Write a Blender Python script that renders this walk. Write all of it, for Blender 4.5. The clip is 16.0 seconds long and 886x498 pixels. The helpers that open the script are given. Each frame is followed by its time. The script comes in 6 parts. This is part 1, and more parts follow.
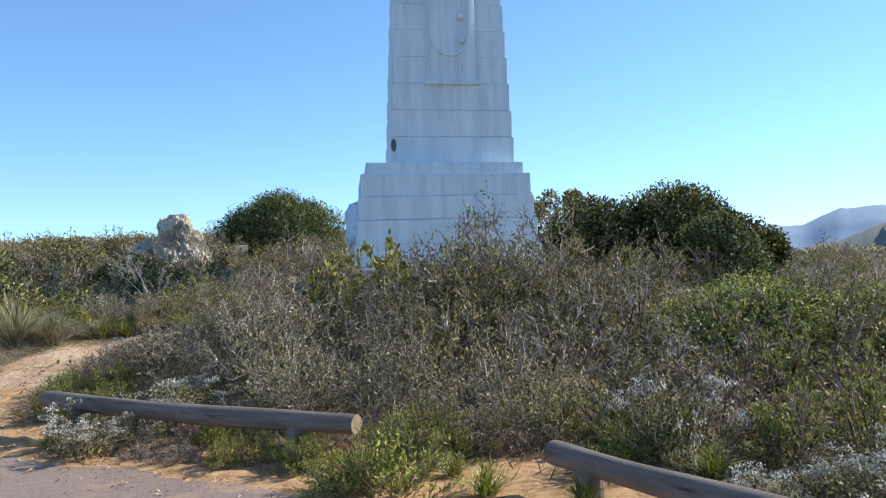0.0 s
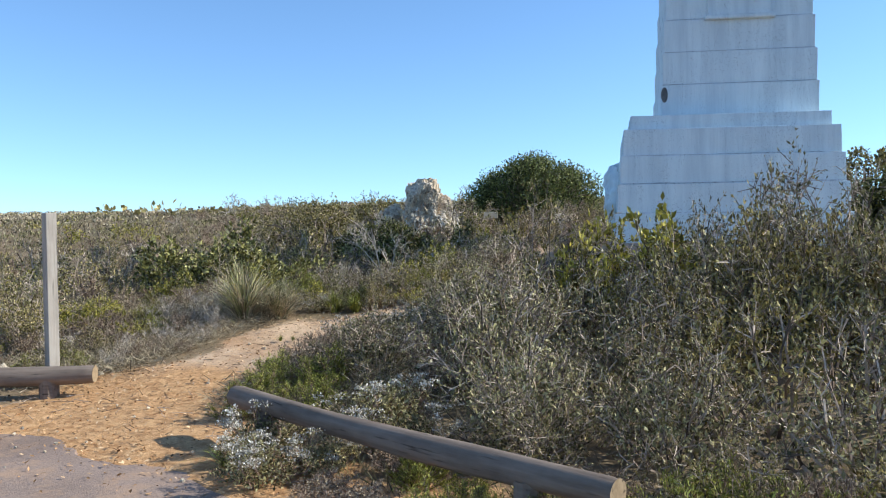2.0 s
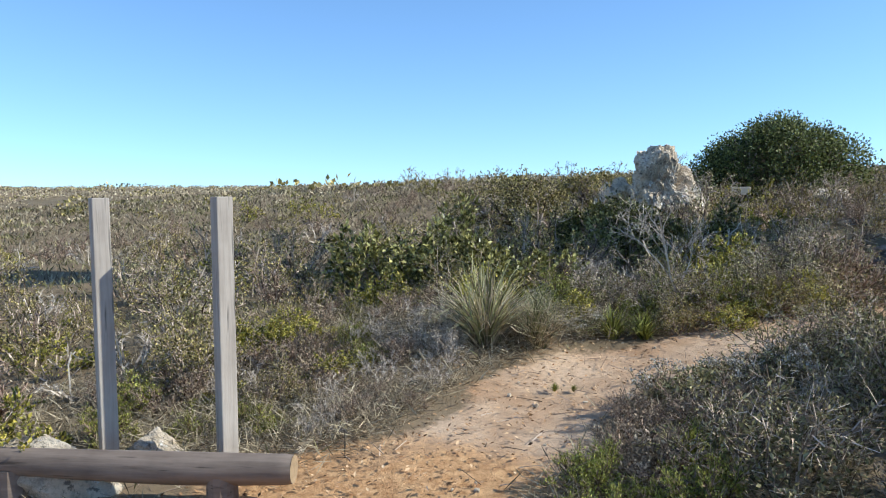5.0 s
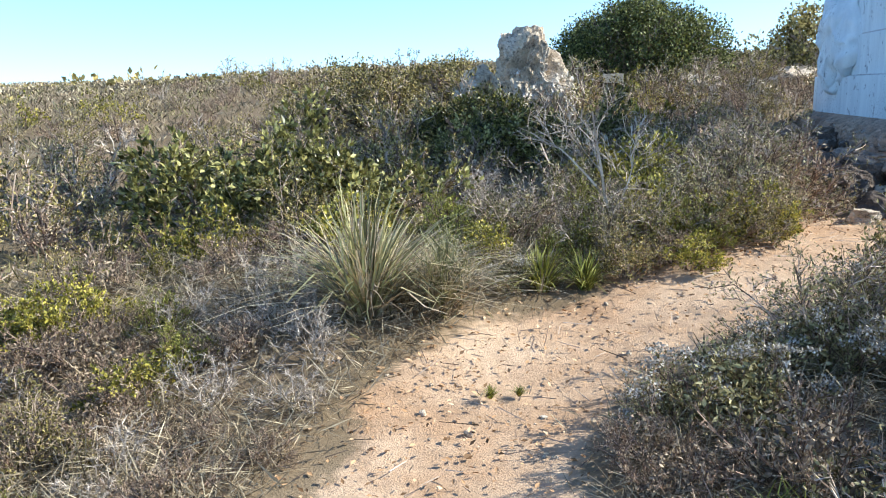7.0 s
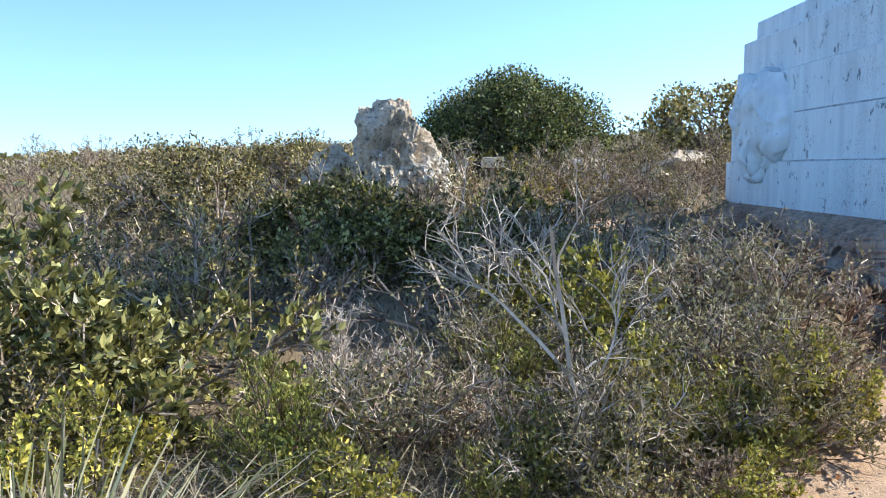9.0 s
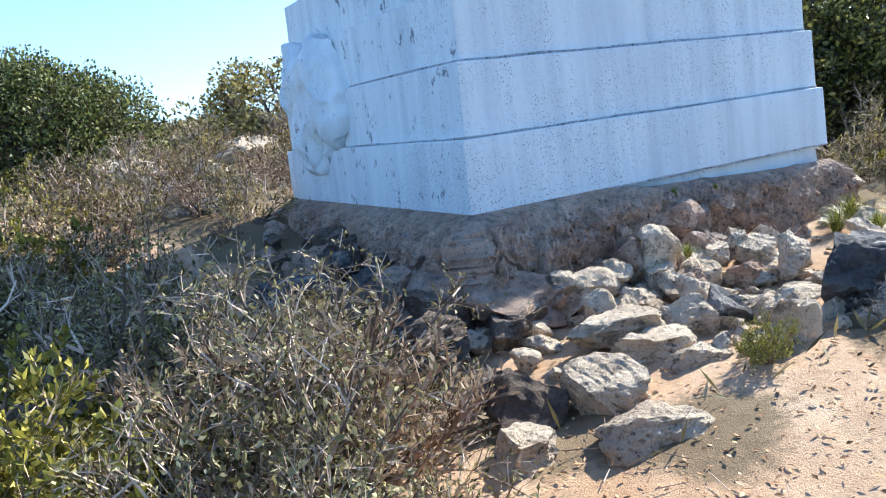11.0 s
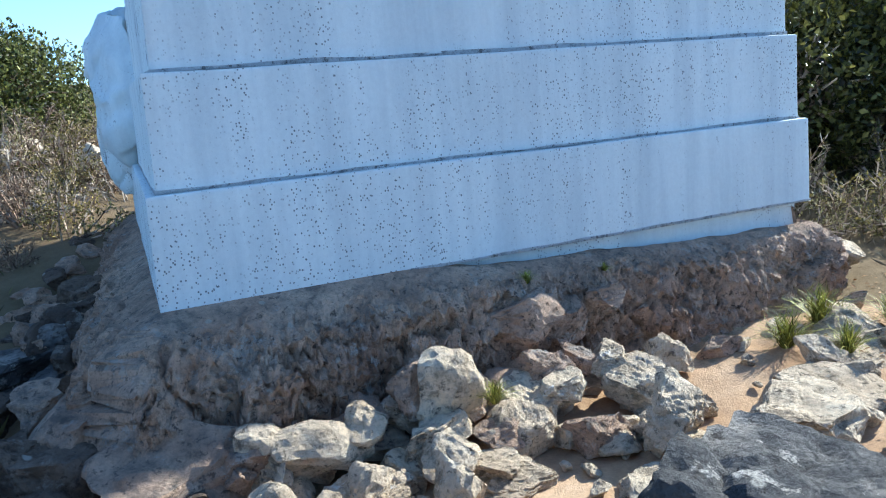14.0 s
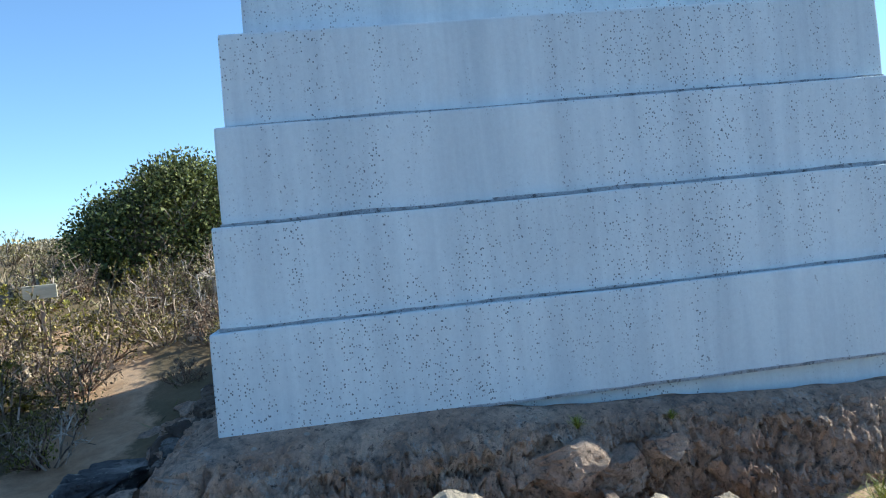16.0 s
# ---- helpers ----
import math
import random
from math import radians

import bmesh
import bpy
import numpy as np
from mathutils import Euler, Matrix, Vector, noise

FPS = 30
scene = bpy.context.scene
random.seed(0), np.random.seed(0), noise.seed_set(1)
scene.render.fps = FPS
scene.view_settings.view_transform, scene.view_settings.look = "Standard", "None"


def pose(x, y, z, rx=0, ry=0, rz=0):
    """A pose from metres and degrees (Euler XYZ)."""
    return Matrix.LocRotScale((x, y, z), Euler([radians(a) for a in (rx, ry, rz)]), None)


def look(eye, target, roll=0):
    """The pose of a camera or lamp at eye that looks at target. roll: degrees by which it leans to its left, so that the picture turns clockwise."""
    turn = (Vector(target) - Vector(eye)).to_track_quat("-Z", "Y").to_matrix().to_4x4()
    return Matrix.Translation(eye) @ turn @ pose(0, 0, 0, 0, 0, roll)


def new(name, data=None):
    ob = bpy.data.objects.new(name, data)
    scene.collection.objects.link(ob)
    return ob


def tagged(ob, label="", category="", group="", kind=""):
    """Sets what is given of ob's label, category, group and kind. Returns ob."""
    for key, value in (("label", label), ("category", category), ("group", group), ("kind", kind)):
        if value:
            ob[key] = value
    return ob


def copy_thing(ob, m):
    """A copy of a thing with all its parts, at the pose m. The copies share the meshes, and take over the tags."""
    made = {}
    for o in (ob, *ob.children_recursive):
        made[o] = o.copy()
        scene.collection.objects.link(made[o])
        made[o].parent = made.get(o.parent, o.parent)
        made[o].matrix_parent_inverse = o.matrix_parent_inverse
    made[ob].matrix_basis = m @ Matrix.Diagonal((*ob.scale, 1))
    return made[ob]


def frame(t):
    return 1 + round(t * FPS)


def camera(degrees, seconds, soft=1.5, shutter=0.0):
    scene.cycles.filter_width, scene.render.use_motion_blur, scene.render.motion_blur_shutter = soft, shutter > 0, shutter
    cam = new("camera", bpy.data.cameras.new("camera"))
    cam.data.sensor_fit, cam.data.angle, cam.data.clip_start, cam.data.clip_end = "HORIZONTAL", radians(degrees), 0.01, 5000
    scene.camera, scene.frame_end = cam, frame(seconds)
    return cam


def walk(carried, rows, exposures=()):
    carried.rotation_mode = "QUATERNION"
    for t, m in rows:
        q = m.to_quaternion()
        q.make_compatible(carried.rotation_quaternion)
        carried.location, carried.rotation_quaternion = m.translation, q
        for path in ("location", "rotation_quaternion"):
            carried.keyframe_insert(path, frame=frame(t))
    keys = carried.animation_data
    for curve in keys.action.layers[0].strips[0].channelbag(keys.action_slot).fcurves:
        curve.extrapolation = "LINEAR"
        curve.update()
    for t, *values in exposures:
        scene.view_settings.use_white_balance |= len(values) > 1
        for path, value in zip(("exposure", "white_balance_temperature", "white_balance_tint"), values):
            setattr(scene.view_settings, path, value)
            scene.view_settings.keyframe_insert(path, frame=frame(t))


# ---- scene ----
cam = camera(57.9, 16.0, 1.1)
PATH = [
    (0, (0.257, 0.953, 1.253), (0.184, 2.951, 1.268), -1.5),
    (0.5, (0.34, 1.518, 1.278), (0.217, 3.513, 1.348), -1.4),
    (1, (0.399, 1.993, 1.259), (0.171, 3.98, 1.241), -0.8),
    (1.5, (0.25, 2.448, 1.251), (-0.334, 4.36, 1.199), 1.1),
    (2, (-0.068, 2.908, 1.285), (-0.764, 4.783, 1.23), -0.6),
    (2.5, (-0.43, 3.333, 1.33), (-1.378, 5.092, 1.253), -0.5),
    (3, (-0.813, 3.692, 1.368), (-1.945, 5.339, 1.29), -1.0),
    (5.3, (-2.783, 5.551, 1.415), (-3.783, 7.278, 1.284), -0.4),
    (5.5, (-2.948, 5.736, 1.418), (-3.908, 7.485, 1.275), -0.3),
    (6, (-3.342, 6.214, 1.437), (-4.121, 8.037, 1.173), -0.1),
    (6.5, (-3.63, 6.723, 1.449), (-4.337, 8.56, 1.098), -0.4),
    (7, (-3.831, 7.154, 1.451), (-4.483, 9.004, 1.061), -1.7),
    (7.5, (-4.099, 7.73, 1.473), (-4.669, 9.573, 0.948), -1.3),
    (8, (-4.354, 8.302, 1.486), (-4.902, 10.189, 1.115), -0.3),
    (8.5, (-4.518, 9.012, 1.49), (-4.984, 10.948, 1.305), -0.9),
    (9, (-4.6, 9.685, 1.497), (-4.904, 11.651, 1.295), -1.4),
    (9.5, (-4.619, 10.307, 1.489), (-4.725, 12.289, 1.245), -2.2),
    (10, (-4.553, 10.849, 1.533), (-4.372, 12.825, 1.277), -5.8),
    (12.3, (-2.687, 12.624, 1.725), (-1.847, 14.392, 1.318), -3.9),
    (12.5, (-2.544, 12.736, 1.731), (-1.752, 14.522, 1.306), -3.7),
    (13, (-2.226, 12.947, 1.781), (-1.559, 14.782, 1.349), -4.4),
    (13.5, (-1.877, 13.079, 1.813), (-1.365, 14.962, 1.373), -4.2),
    (14, (-1.593, 13.112, 1.833), (-1.163, 15.024, 1.432), -4.4),
    (14.5, (-1.288, 13.181, 1.872), (-0.987, 15.129, 1.53), -6.0),
    (15, (-0.989, 13.093, 1.883), (-0.913, 15.055, 1.504), -5.5),
    (15.5, (-0.812, 13.019, 1.897), (-0.87, 14.986, 1.542), -5.2),
    (16, (-0.641, 12.915, 1.903), (-0.79, 14.908, 1.831), -5.6),
]
walk(cam, [(t, look(eye, target, roll)) for t, eye, target, roll in PATH],
     [(0, 0.5, 5350, 4), (0.6, 0.38, 5300, 3), (1.0, 0.36, 5300, 3), (1.5, 0.54, 5450, 4), (2.2, 0.46, 5400, 3), (3.0, 0.42, 5300, 3), (5.5, 0.46, 5300, 3), (6.5, 0.82, 5450, 4), (7.5, 1.1, 5450, 4), (8.2, 0.92, 5350, 4), (9.0, 0.98, 5400, 6), (10.2, 1.16, 5450, 8), (12.3, 1.26, 5320, 3), (13.5, 1.11, 5270, 2), (15.0, 0.9, 5220, 2), (15.5, 1.14, 5270, 0), (16.0, 0.62, 5370, 0)])

# ---- world, sun, exposure ----
SUN_AZ, SUN_EL = 66.0, 33.0          # degrees from +y towards +x, and above the horizon
world = bpy.data.worlds.new("sky")
scene.world = world
world.use_nodes = True
wn = world.node_tree
sky = wn.nodes.new("ShaderNodeTexSky")
sky.sky_type, sky.sun_disc = "NISHITA", False
sky.sun_elevation, sky.sun_rotation = radians(SUN_EL), radians(SUN_AZ)
sky.air_density, sky.dust_density, sky.ozone_density = 1.2, 0.0, 1.4
sky.altitude = 3500
back = wn.nodes["Background"]
back.inputs["Strength"].default_value = 0.138
aim = wn.nodes.new("ShaderNodeTexCoord")
even = wn.nodes.new("ShaderNodeMapping")             # a haze-free horizon, close in tone to the sky above it
even.inputs["Scale"].default_value, even.inputs["Location"].default_value = (1, 1, 0.86), (0, 0, 0.05)
wn.links.new(aim.outputs["Generated"], even.inputs["Vector"])
wn.links.new(even.outputs[0], sky.inputs["Vector"])
wn.links.new(sky.outputs[0], back.inputs["Color"])
sun = new("sun", bpy.data.lights.new("sun", "SUN"))
sun.data.energy, sun.data.angle, sun.data.color = 5.0, radians(0.6), (1.0, 0.87, 0.70)
sun_dir = Vector((math.sin(radians(SUN_AZ)) * math.cos(radians(SUN_EL)), math.cos(radians(SUN_AZ)) * math.cos(radians(SUN_EL)), math.sin(radians(SUN_EL))))
sun.matrix_world = look(sun_dir * 60, (0, 0, 0))


# ---- small tools ----
def mesh_from(name, verts, faces, smooth=False):
    """A mesh from arrays of points and of equal-sided faces."""
    verts, faces = np.asarray(verts, np.float32), np.asarray(faces, np.int32)
    me = bpy.data.meshes.new(name)
    n, k = faces.shape
    me.vertices.add(len(verts))
    me.vertices.foreach_set("co", verts.ravel())
    me.loops.add(n * k)
    me.loops.foreach_set("vertex_index", faces.ravel())
    me.polygons.add(n)
    me.polygons.foreach_set("loop_start", np.arange(0, n * k, k, dtype=np.int32))
    me.polygons.foreach_set("loop_total", np.full(n, k, np.int32))
    me.polygons.foreach_set("use_smooth", np.full(n, smooth))
    me.update(calc_edges=True)
    return me


def mesh_of(name, bm, smooth=False):
    me = bpy.data.meshes.new(name)
    for f in bm.faces:
        f.smooth = smooth
    bm.to_mesh(me)
    bm.free()
    return me


def part(name, data, material, parent=None, label=""):
    """Links a bmesh or mesh as one mesh object under a thing."""
    me = data if isinstance(data, bpy.types.Mesh) else mesh_of(name, data)
    if material and not me.materials:
        me.materials.append(material)
    ob = new(name, me)
    ob.parent = parent
    return tagged(ob, label)


def unit(v):
    return v / np.maximum(np.linalg.norm(v, axis=-1, keepdims=True), 1e-9)


def box(bm, x0, y0, z0, x1, y1, z1, bevel=0.0):
    got = bmesh.ops.create_cube(bm, size=1)["verts"]
    for v in got:
        v.co = Vector(((x0 + x1) / 2 + v.co.x * (x1 - x0), (y0 + y1) / 2 + v.co.y * (y1 - y0), (z0 + z1) / 2 + v.co.z * (z1 - z0)))
    if bevel:
        edges = list({e for v in got for e in v.link_edges})
        bmesh.ops.bevel(bm, geom=edges, offset=bevel, segments=2, affect="EDGES", profile=0.5)


# ---- materials ----
def shader(name, rough=0.8, spec=0.3):
    m = bpy.data.materials.new(name)
    m.use_nodes = True
    nt = m.node_tree
    b = nt.nodes["Principled BSDF"]
    b.inputs["Roughness"].default_value = rough
    b.inputs["Specular IOR Level"].default_value = spec
    return m, nt, b


def node(nt, kind, **values):
    n = nt.nodes.new(kind)
    for key, value in values.items():
        n.inputs[key.replace("_", " ")].default_value = value
    return n


def tex(nt, kind, scale, detail=4.0, rough=0.55, stretch=(1, 1, 1), world_space=True):
    """A noise or voronoi texture in metres."""
    co = nt.nodes.new("ShaderNodeTexCoord") if not world_space else nt.nodes.new("ShaderNodeNewGeometry")
    mp = node(nt, "ShaderNodeMapping", Scale=stretch)
    nt.links.new(co.outputs["Object" if not world_space else "Position"], mp.inputs["Vector"])
    n = nt.nodes.new("ShaderNodeTexNoise" if kind == "noise" else "ShaderNodeTexVoronoi")
    n.inputs["Scale"].default_value = scale
    if kind == "noise":
        n.inputs["Detail"].default_value, n.inputs["Roughness"].default_value = detail, rough
    nt.links.new(mp.outputs[0], n.inputs["Vector"])
    return n.outputs["Distance" if kind != "noise" else "Fac"]


def ramp(nt, fac, *stops):
    r = nt.nodes.new("ShaderNodeValToRGB")
    while len(r.color_ramp.elements) < len(stops):
        r.color_ramp.elements.new(0.5)
    for e, (at, c) in zip(r.color_ramp.elements, stops):
        e.position = at
        e.color = (*c, 1) if isinstance(c, tuple) else (c, c, c, 1)
    nt.links.new(fac, r.inputs["Fac"])
    return r.outputs["Color"]


def mixed(nt, fac, a, b, mode="MIX"):
    n = nt.nodes.new("ShaderNodeMix")
    n.data_type, n.blend_type = "RGBA", mode
    for sock, value in ((n.inputs["Factor"], fac), (n.inputs["A"], a), (n.inputs["B"], b)):
        if isinstance(value, bpy.types.NodeSocket):
            nt.links.new(value, sock)
        elif isinstance(value, tuple):
            sock.default_value = (*value, 1)
        else:
            sock.default_value = value if sock.name == "Factor" else (value, value, value, 1)
    return n.outputs["Result"]


def bump(nt, b, height, strength=0.4, distance=0.02):
    n = node(nt, "ShaderNodeBump", Strength=strength, Distance=distance)
    nt.links.new(height, n.inputs["Height"])
    nt.links.new(n.outputs[0], b.inputs["Normal"])


def leaf_material(name, dark, mid, light, rough=0.55, glow=0.18):
    """Leaves: each its own tint, with light let through."""
    m, nt, b = shader(name, rough, 0.3)
    geo = nt.nodes.new("ShaderNodeNewGeometry")
    info = nt.nodes.new("ShaderNodeObjectInfo")
    c = ramp(nt, geo.outputs["Random Per Island"], (0.0, tuple(c * 0.4 for c in dark)), (0.4, tuple(c * 0.6 for c in mid)), (0.72, tuple(c * 1.1 for c in mid)), (1.0, tuple(c * 1.15 for c in light)))
    hue = nt.nodes.new("ShaderNodeHueSaturation")
    val = node(nt, "ShaderNodeMapRange")
    val.inputs["To Min"].default_value, val.inputs["To Max"].default_value = 0.72, 1.25
    nt.links.new(info.outputs["Random"], val.inputs["Value"])
    nt.links.new(val.outputs[0], hue.inputs["Value"])
    nt.links.new(c, hue.inputs["Color"])
    nt.links.new(hue.outputs[0], b.inputs["Base Color"])
    thin = nt.nodes.new("ShaderNodeBsdfTranslucent")
    nt.links.new(hue.outputs[0], thin.inputs["Color"])
    mx = nt.nodes.new("ShaderNodeMixShader")
    mx.inputs[0].default_value = glow
    nt.links.new(b.outputs[0], mx.inputs[1])
    nt.links.new(thin.outputs[0], mx.inputs[2])
    nt.links.new(mx.outputs[0], nt.nodes["Material Output"].inputs["Surface"])
    return m


def twig_material(name, dark, light):
    m, nt, b = shader(name, 0.85, 0.2)
    geo = nt.nodes.new("ShaderNodeNewGeometry")
    c = ramp(nt, geo.outputs["Random Per Island"], (0.0, tuple(v * 0.4 for v in dark)), (0.35, tuple(v * 1.3 for v in dark)), (1.0, tuple(v * 1.15 for v in light)))
    n = tex(nt, "noise", 45, 3)
    nt.links.new(mixed(nt, 0.5, c, ramp(nt, n, (0.3, 0.6), (0.65, 1.0)), "MULTIPLY"), b.inputs["Base Color"])
    return m


def whitewash():
    m, nt, b = shader("whitewashed_plaster", 0.75, 0.3)
    broad = tex(nt, "noise", 0.9, 5)
    streak = tex(nt, "noise", 5.5, 6, 0.62, (1, 1, 0.07))
    fine = tex(nt, "noise", 42, 7, 0.75)
    pits = tex(nt, "voronoi", 64, stretch=(1, 1, 0.85))
    where = tex(nt, "noise", 0.75, 3)
    col = mixed(nt, 0.55, ramp(nt, broad, (0.34, (0.60, 0.62, 0.64)), (0.66, (0.82, 0.82, 0.81))), ramp(nt, streak, (0.36, (0.53, 0.555, 0.58)), (0.60, (0.86, 0.86, 0.85))))
    col = mixed(nt, 0.25, col, ramp(nt, fine, (0.35, (0.62, 0.63, 0.63)), (0.6, (0.84, 0.84, 0.83))))
    pit = mixed(nt, 1.0, ramp(nt, pits, (0.20, 1.0), (0.31, 0.0)), ramp(nt, mixed(nt, 0.5, where, tex(nt, "noise", 9, 6, 0.7, (1, 1, 0.08))), (0.472, 0.0), (0.545, 1.0)), "MULTIPLY")
    flake = mixed(nt, 1.0, ramp(nt, tex(nt, "noise", 9, 6, 0.7), (0.66, 0.0), (0.685, 1.0)), ramp(nt, tex(nt, "noise", 0.8, 3), (0.54, 0.0), (0.62, 1.0)), "MULTIPLY")
    pit = mixed(nt, 1.0, pit, ramp(nt, tex(nt, "noise", 30, 3), (0.42, 0.0), (0.50, 1.0)), "MULTIPLY")
    col = mixed(nt, pit, col, (0.17, 0.18, 0.19))
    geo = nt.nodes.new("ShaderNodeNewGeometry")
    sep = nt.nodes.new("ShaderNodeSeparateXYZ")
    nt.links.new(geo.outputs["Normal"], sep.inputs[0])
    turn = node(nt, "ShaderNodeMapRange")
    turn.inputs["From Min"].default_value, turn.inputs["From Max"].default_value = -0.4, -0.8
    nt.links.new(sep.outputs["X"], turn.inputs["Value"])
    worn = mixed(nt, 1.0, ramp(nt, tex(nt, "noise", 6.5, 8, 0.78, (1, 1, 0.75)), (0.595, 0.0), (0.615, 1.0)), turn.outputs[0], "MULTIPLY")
    col = mixed(nt, flake, col, (0.25, 0.25, 0.25))
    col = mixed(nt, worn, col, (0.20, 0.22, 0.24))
    col = mixed(nt, 1.0, col, (0.91, 0.985, 1.0), "MULTIPLY")       # blue skylight of the shaded faces, put into the paint colour
    nt.links.new(col, b.inputs["Base Color"])
    bump(nt, b, mixed(nt, 0.5, fine, mixed(nt, 1.0, pit, 0.6, "MULTIPLY")), 0.35, 0.012)
    return m


def rock_material(name, tones, scale=1.0, lichen=0.5, world_space=True, cap=0.0):
    """Stone: broad tones, dark pits and seams, lichen spots of two kinds."""
    m, nt, b = shader(name, 0.9, 0.15)
    big = tex(nt, "noise", 2.2 * scale, 6, 0.6, world_space=world_space)
    mid = tex(nt, "noise", 8 * scale, 9, 0.72, world_space=world_space)
    fine = tex(nt, "noise", 48 * scale, 6, 0.75, world_space=world_space)
    col = ramp(nt, big, (0.32, tones[0]), (0.5, tones[1]), (0.68, tones[2]))
    col = mixed(nt, 0.8, col, ramp(nt, mid, (0.35, 0.22), (0.46, 0.85), (0.6, 1.0)), "MULTIPLY")
    col = mixed(nt, 0.5, col, ramp(nt, fine, (0.34, 0.35), (0.5, 1.0)), "MULTIPLY")
    spot = ramp(nt, tex(nt, "noise", 5 * scale, 8, 0.78, world_space=world_space), (0.57, 0.0), (0.61, lichen))
    col = mixed(nt, spot, col, tones[3])
    black = ramp(nt, tex(nt, "noise", 3.4 * scale, 8, 0.75, (1, 1, 1.3), world_space), (0.60, 0.0), (0.66, 0.55))
    col = mixed(nt, black, col, (0.07, 0.07, 0.07))
    pits = ramp(nt, tex(nt, "noise", 21 * scale, 5, 0.7, world_space=world_space), (0.36, 0.75), (0.43, 0.0))
    col = mixed(nt, pits, col, (0.06, 0.052, 0.045))
    rosette = ramp(nt, tex(nt, "voronoi", 7 * scale, world_space=world_space), (0.10, 0.7), (0.16, 0.0))
    rosette = mixed(nt, 1.0, rosette, ramp(nt, tex(nt, "noise", 3 * scale, 3, world_space=world_space), (0.50, 0.0), (0.58, 1.0)), "MULTIPLY")
    col = mixed(nt, rosette, col, (0.62, 0.58, 0.49))
    crust = ramp(nt, tex(nt, "noise", 15 * scale, 8, 0.8, world_space=world_space), (0.56, 0.0), (0.60, lichen * 0.45))
    col = mixed(nt, crust, col, (0.20, 0.20, 0.185))
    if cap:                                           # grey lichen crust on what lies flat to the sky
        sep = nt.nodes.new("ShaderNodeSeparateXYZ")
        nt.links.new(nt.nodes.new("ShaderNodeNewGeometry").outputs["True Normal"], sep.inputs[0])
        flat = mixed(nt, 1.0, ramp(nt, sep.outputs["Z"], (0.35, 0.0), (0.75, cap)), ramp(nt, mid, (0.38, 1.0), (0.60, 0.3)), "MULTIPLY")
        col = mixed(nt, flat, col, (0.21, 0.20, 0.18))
    nt.links.new(col, b.inputs["Base Color"])
    bump(nt, b, mixed(nt, 0.4, mid, fine), 1.0, 0.06)
    return m


def ground_material():
    m, nt, b = shader("ground_soil", 0.95, 0.1)
    sand = nt.nodes.new("ShaderNodeAttribute")
    sand.attribute_name = "sand"
    gravel = nt.nodes.new("ShaderNodeAttribute")
    gravel.attribute_name = "gravel"
    n1, n2, n3 = tex(nt, "noise", 1.3, 6, 0.6), tex(nt, "noise", 14, 6, 0.7), tex(nt, "noise", 90, 4, 0.7)
    far = tex(nt, "noise", 0.12, 6, 0.7)
    soil = ramp(nt, n1, (0.3, (0.10, 0.075, 0.05)), (0.7, (0.25, 0.19, 0.125)))
    soil = mixed(nt, 0.35, soil, ramp(nt, far, (0.35, (0.22, 0.19, 0.09)), (0.5, (0.40, 0.28, 0.15)), (0.68, (0.28, 0.23, 0.12))))
    pale = ramp(nt, n1, (0.3, (0.46, 0.28, 0.15)), (0.7, (0.70, 0.505, 0.33)))
    rust = ramp(nt, n2, (0.3, (0.43, 0.22, 0.09)), (0.7, (0.72, 0.45, 0.22)))
    edge = ramp(nt, mixed(nt, 0.35, sand.outputs["Color"], n2), (0.42, 0.0), (0.56, 1.0))
    edge2 = ramp(nt, mixed(nt, 0.3, gravel.outputs["Color"], n2), (0.4, 0.0), (0.55, 1.0))
    pale = mixed(nt, 0.5, pale, ramp(nt, tex(nt, "noise", 5, 7, 0.7), (0.34, 0.62), (0.55, 1.0)), "MULTIPLY")
    col = mixed(nt, edge, soil, pale)
    col = mixed(nt, edge2, col, rust)
    col = mixed(nt, 0.45, col, ramp(nt, n2, (0.28, 0.55), (0.55, 1.0)), "MULTIPLY")
    col = mixed(nt, 0.35, col, ramp(nt, n3, (0.3, 0.5), (0.55, 1.0)), "MULTIPLY")
    nt.links.new(col, b.inputs["Base Color"])
    bump(nt, b, mixed(nt, 0.5, mixed(nt, 0.6, n2, tex(nt, "noise", 4.5, 7, 0.65)), n3), 0.8, 0.024)
    return m


def asphalt_material():
    m, nt, b = shader("worn_asphalt", 0.85, 0.3)
    n1, n2, n3 = tex(nt, "noise", 0.8, 5), tex(nt, "noise", 60, 4, 0.7), tex(nt, "voronoi", 110)
    col = ramp(nt, n1, (0.3, (0.25, 0.175, 0.13)), (0.7, (0.38, 0.275, 0.21)))
    col = mixed(nt, 0.6, col, ramp(nt, n2, (0.35, 0.5), (0.68, 1.25)), "MULTIPLY")
    dust = ramp(nt, tex(nt, "noise", 3.0, 6, 0.7), (0.50, 0.0), (0.66, 0.7))
    col = mixed(nt, dust, col, (0.46, 0.29, 0.17))
    nt.links.new(col, b.inputs["Base Color"])
    bump(nt, b, mixed(nt, 0.5, n2, n3), 0.6, 0.008)
    return m


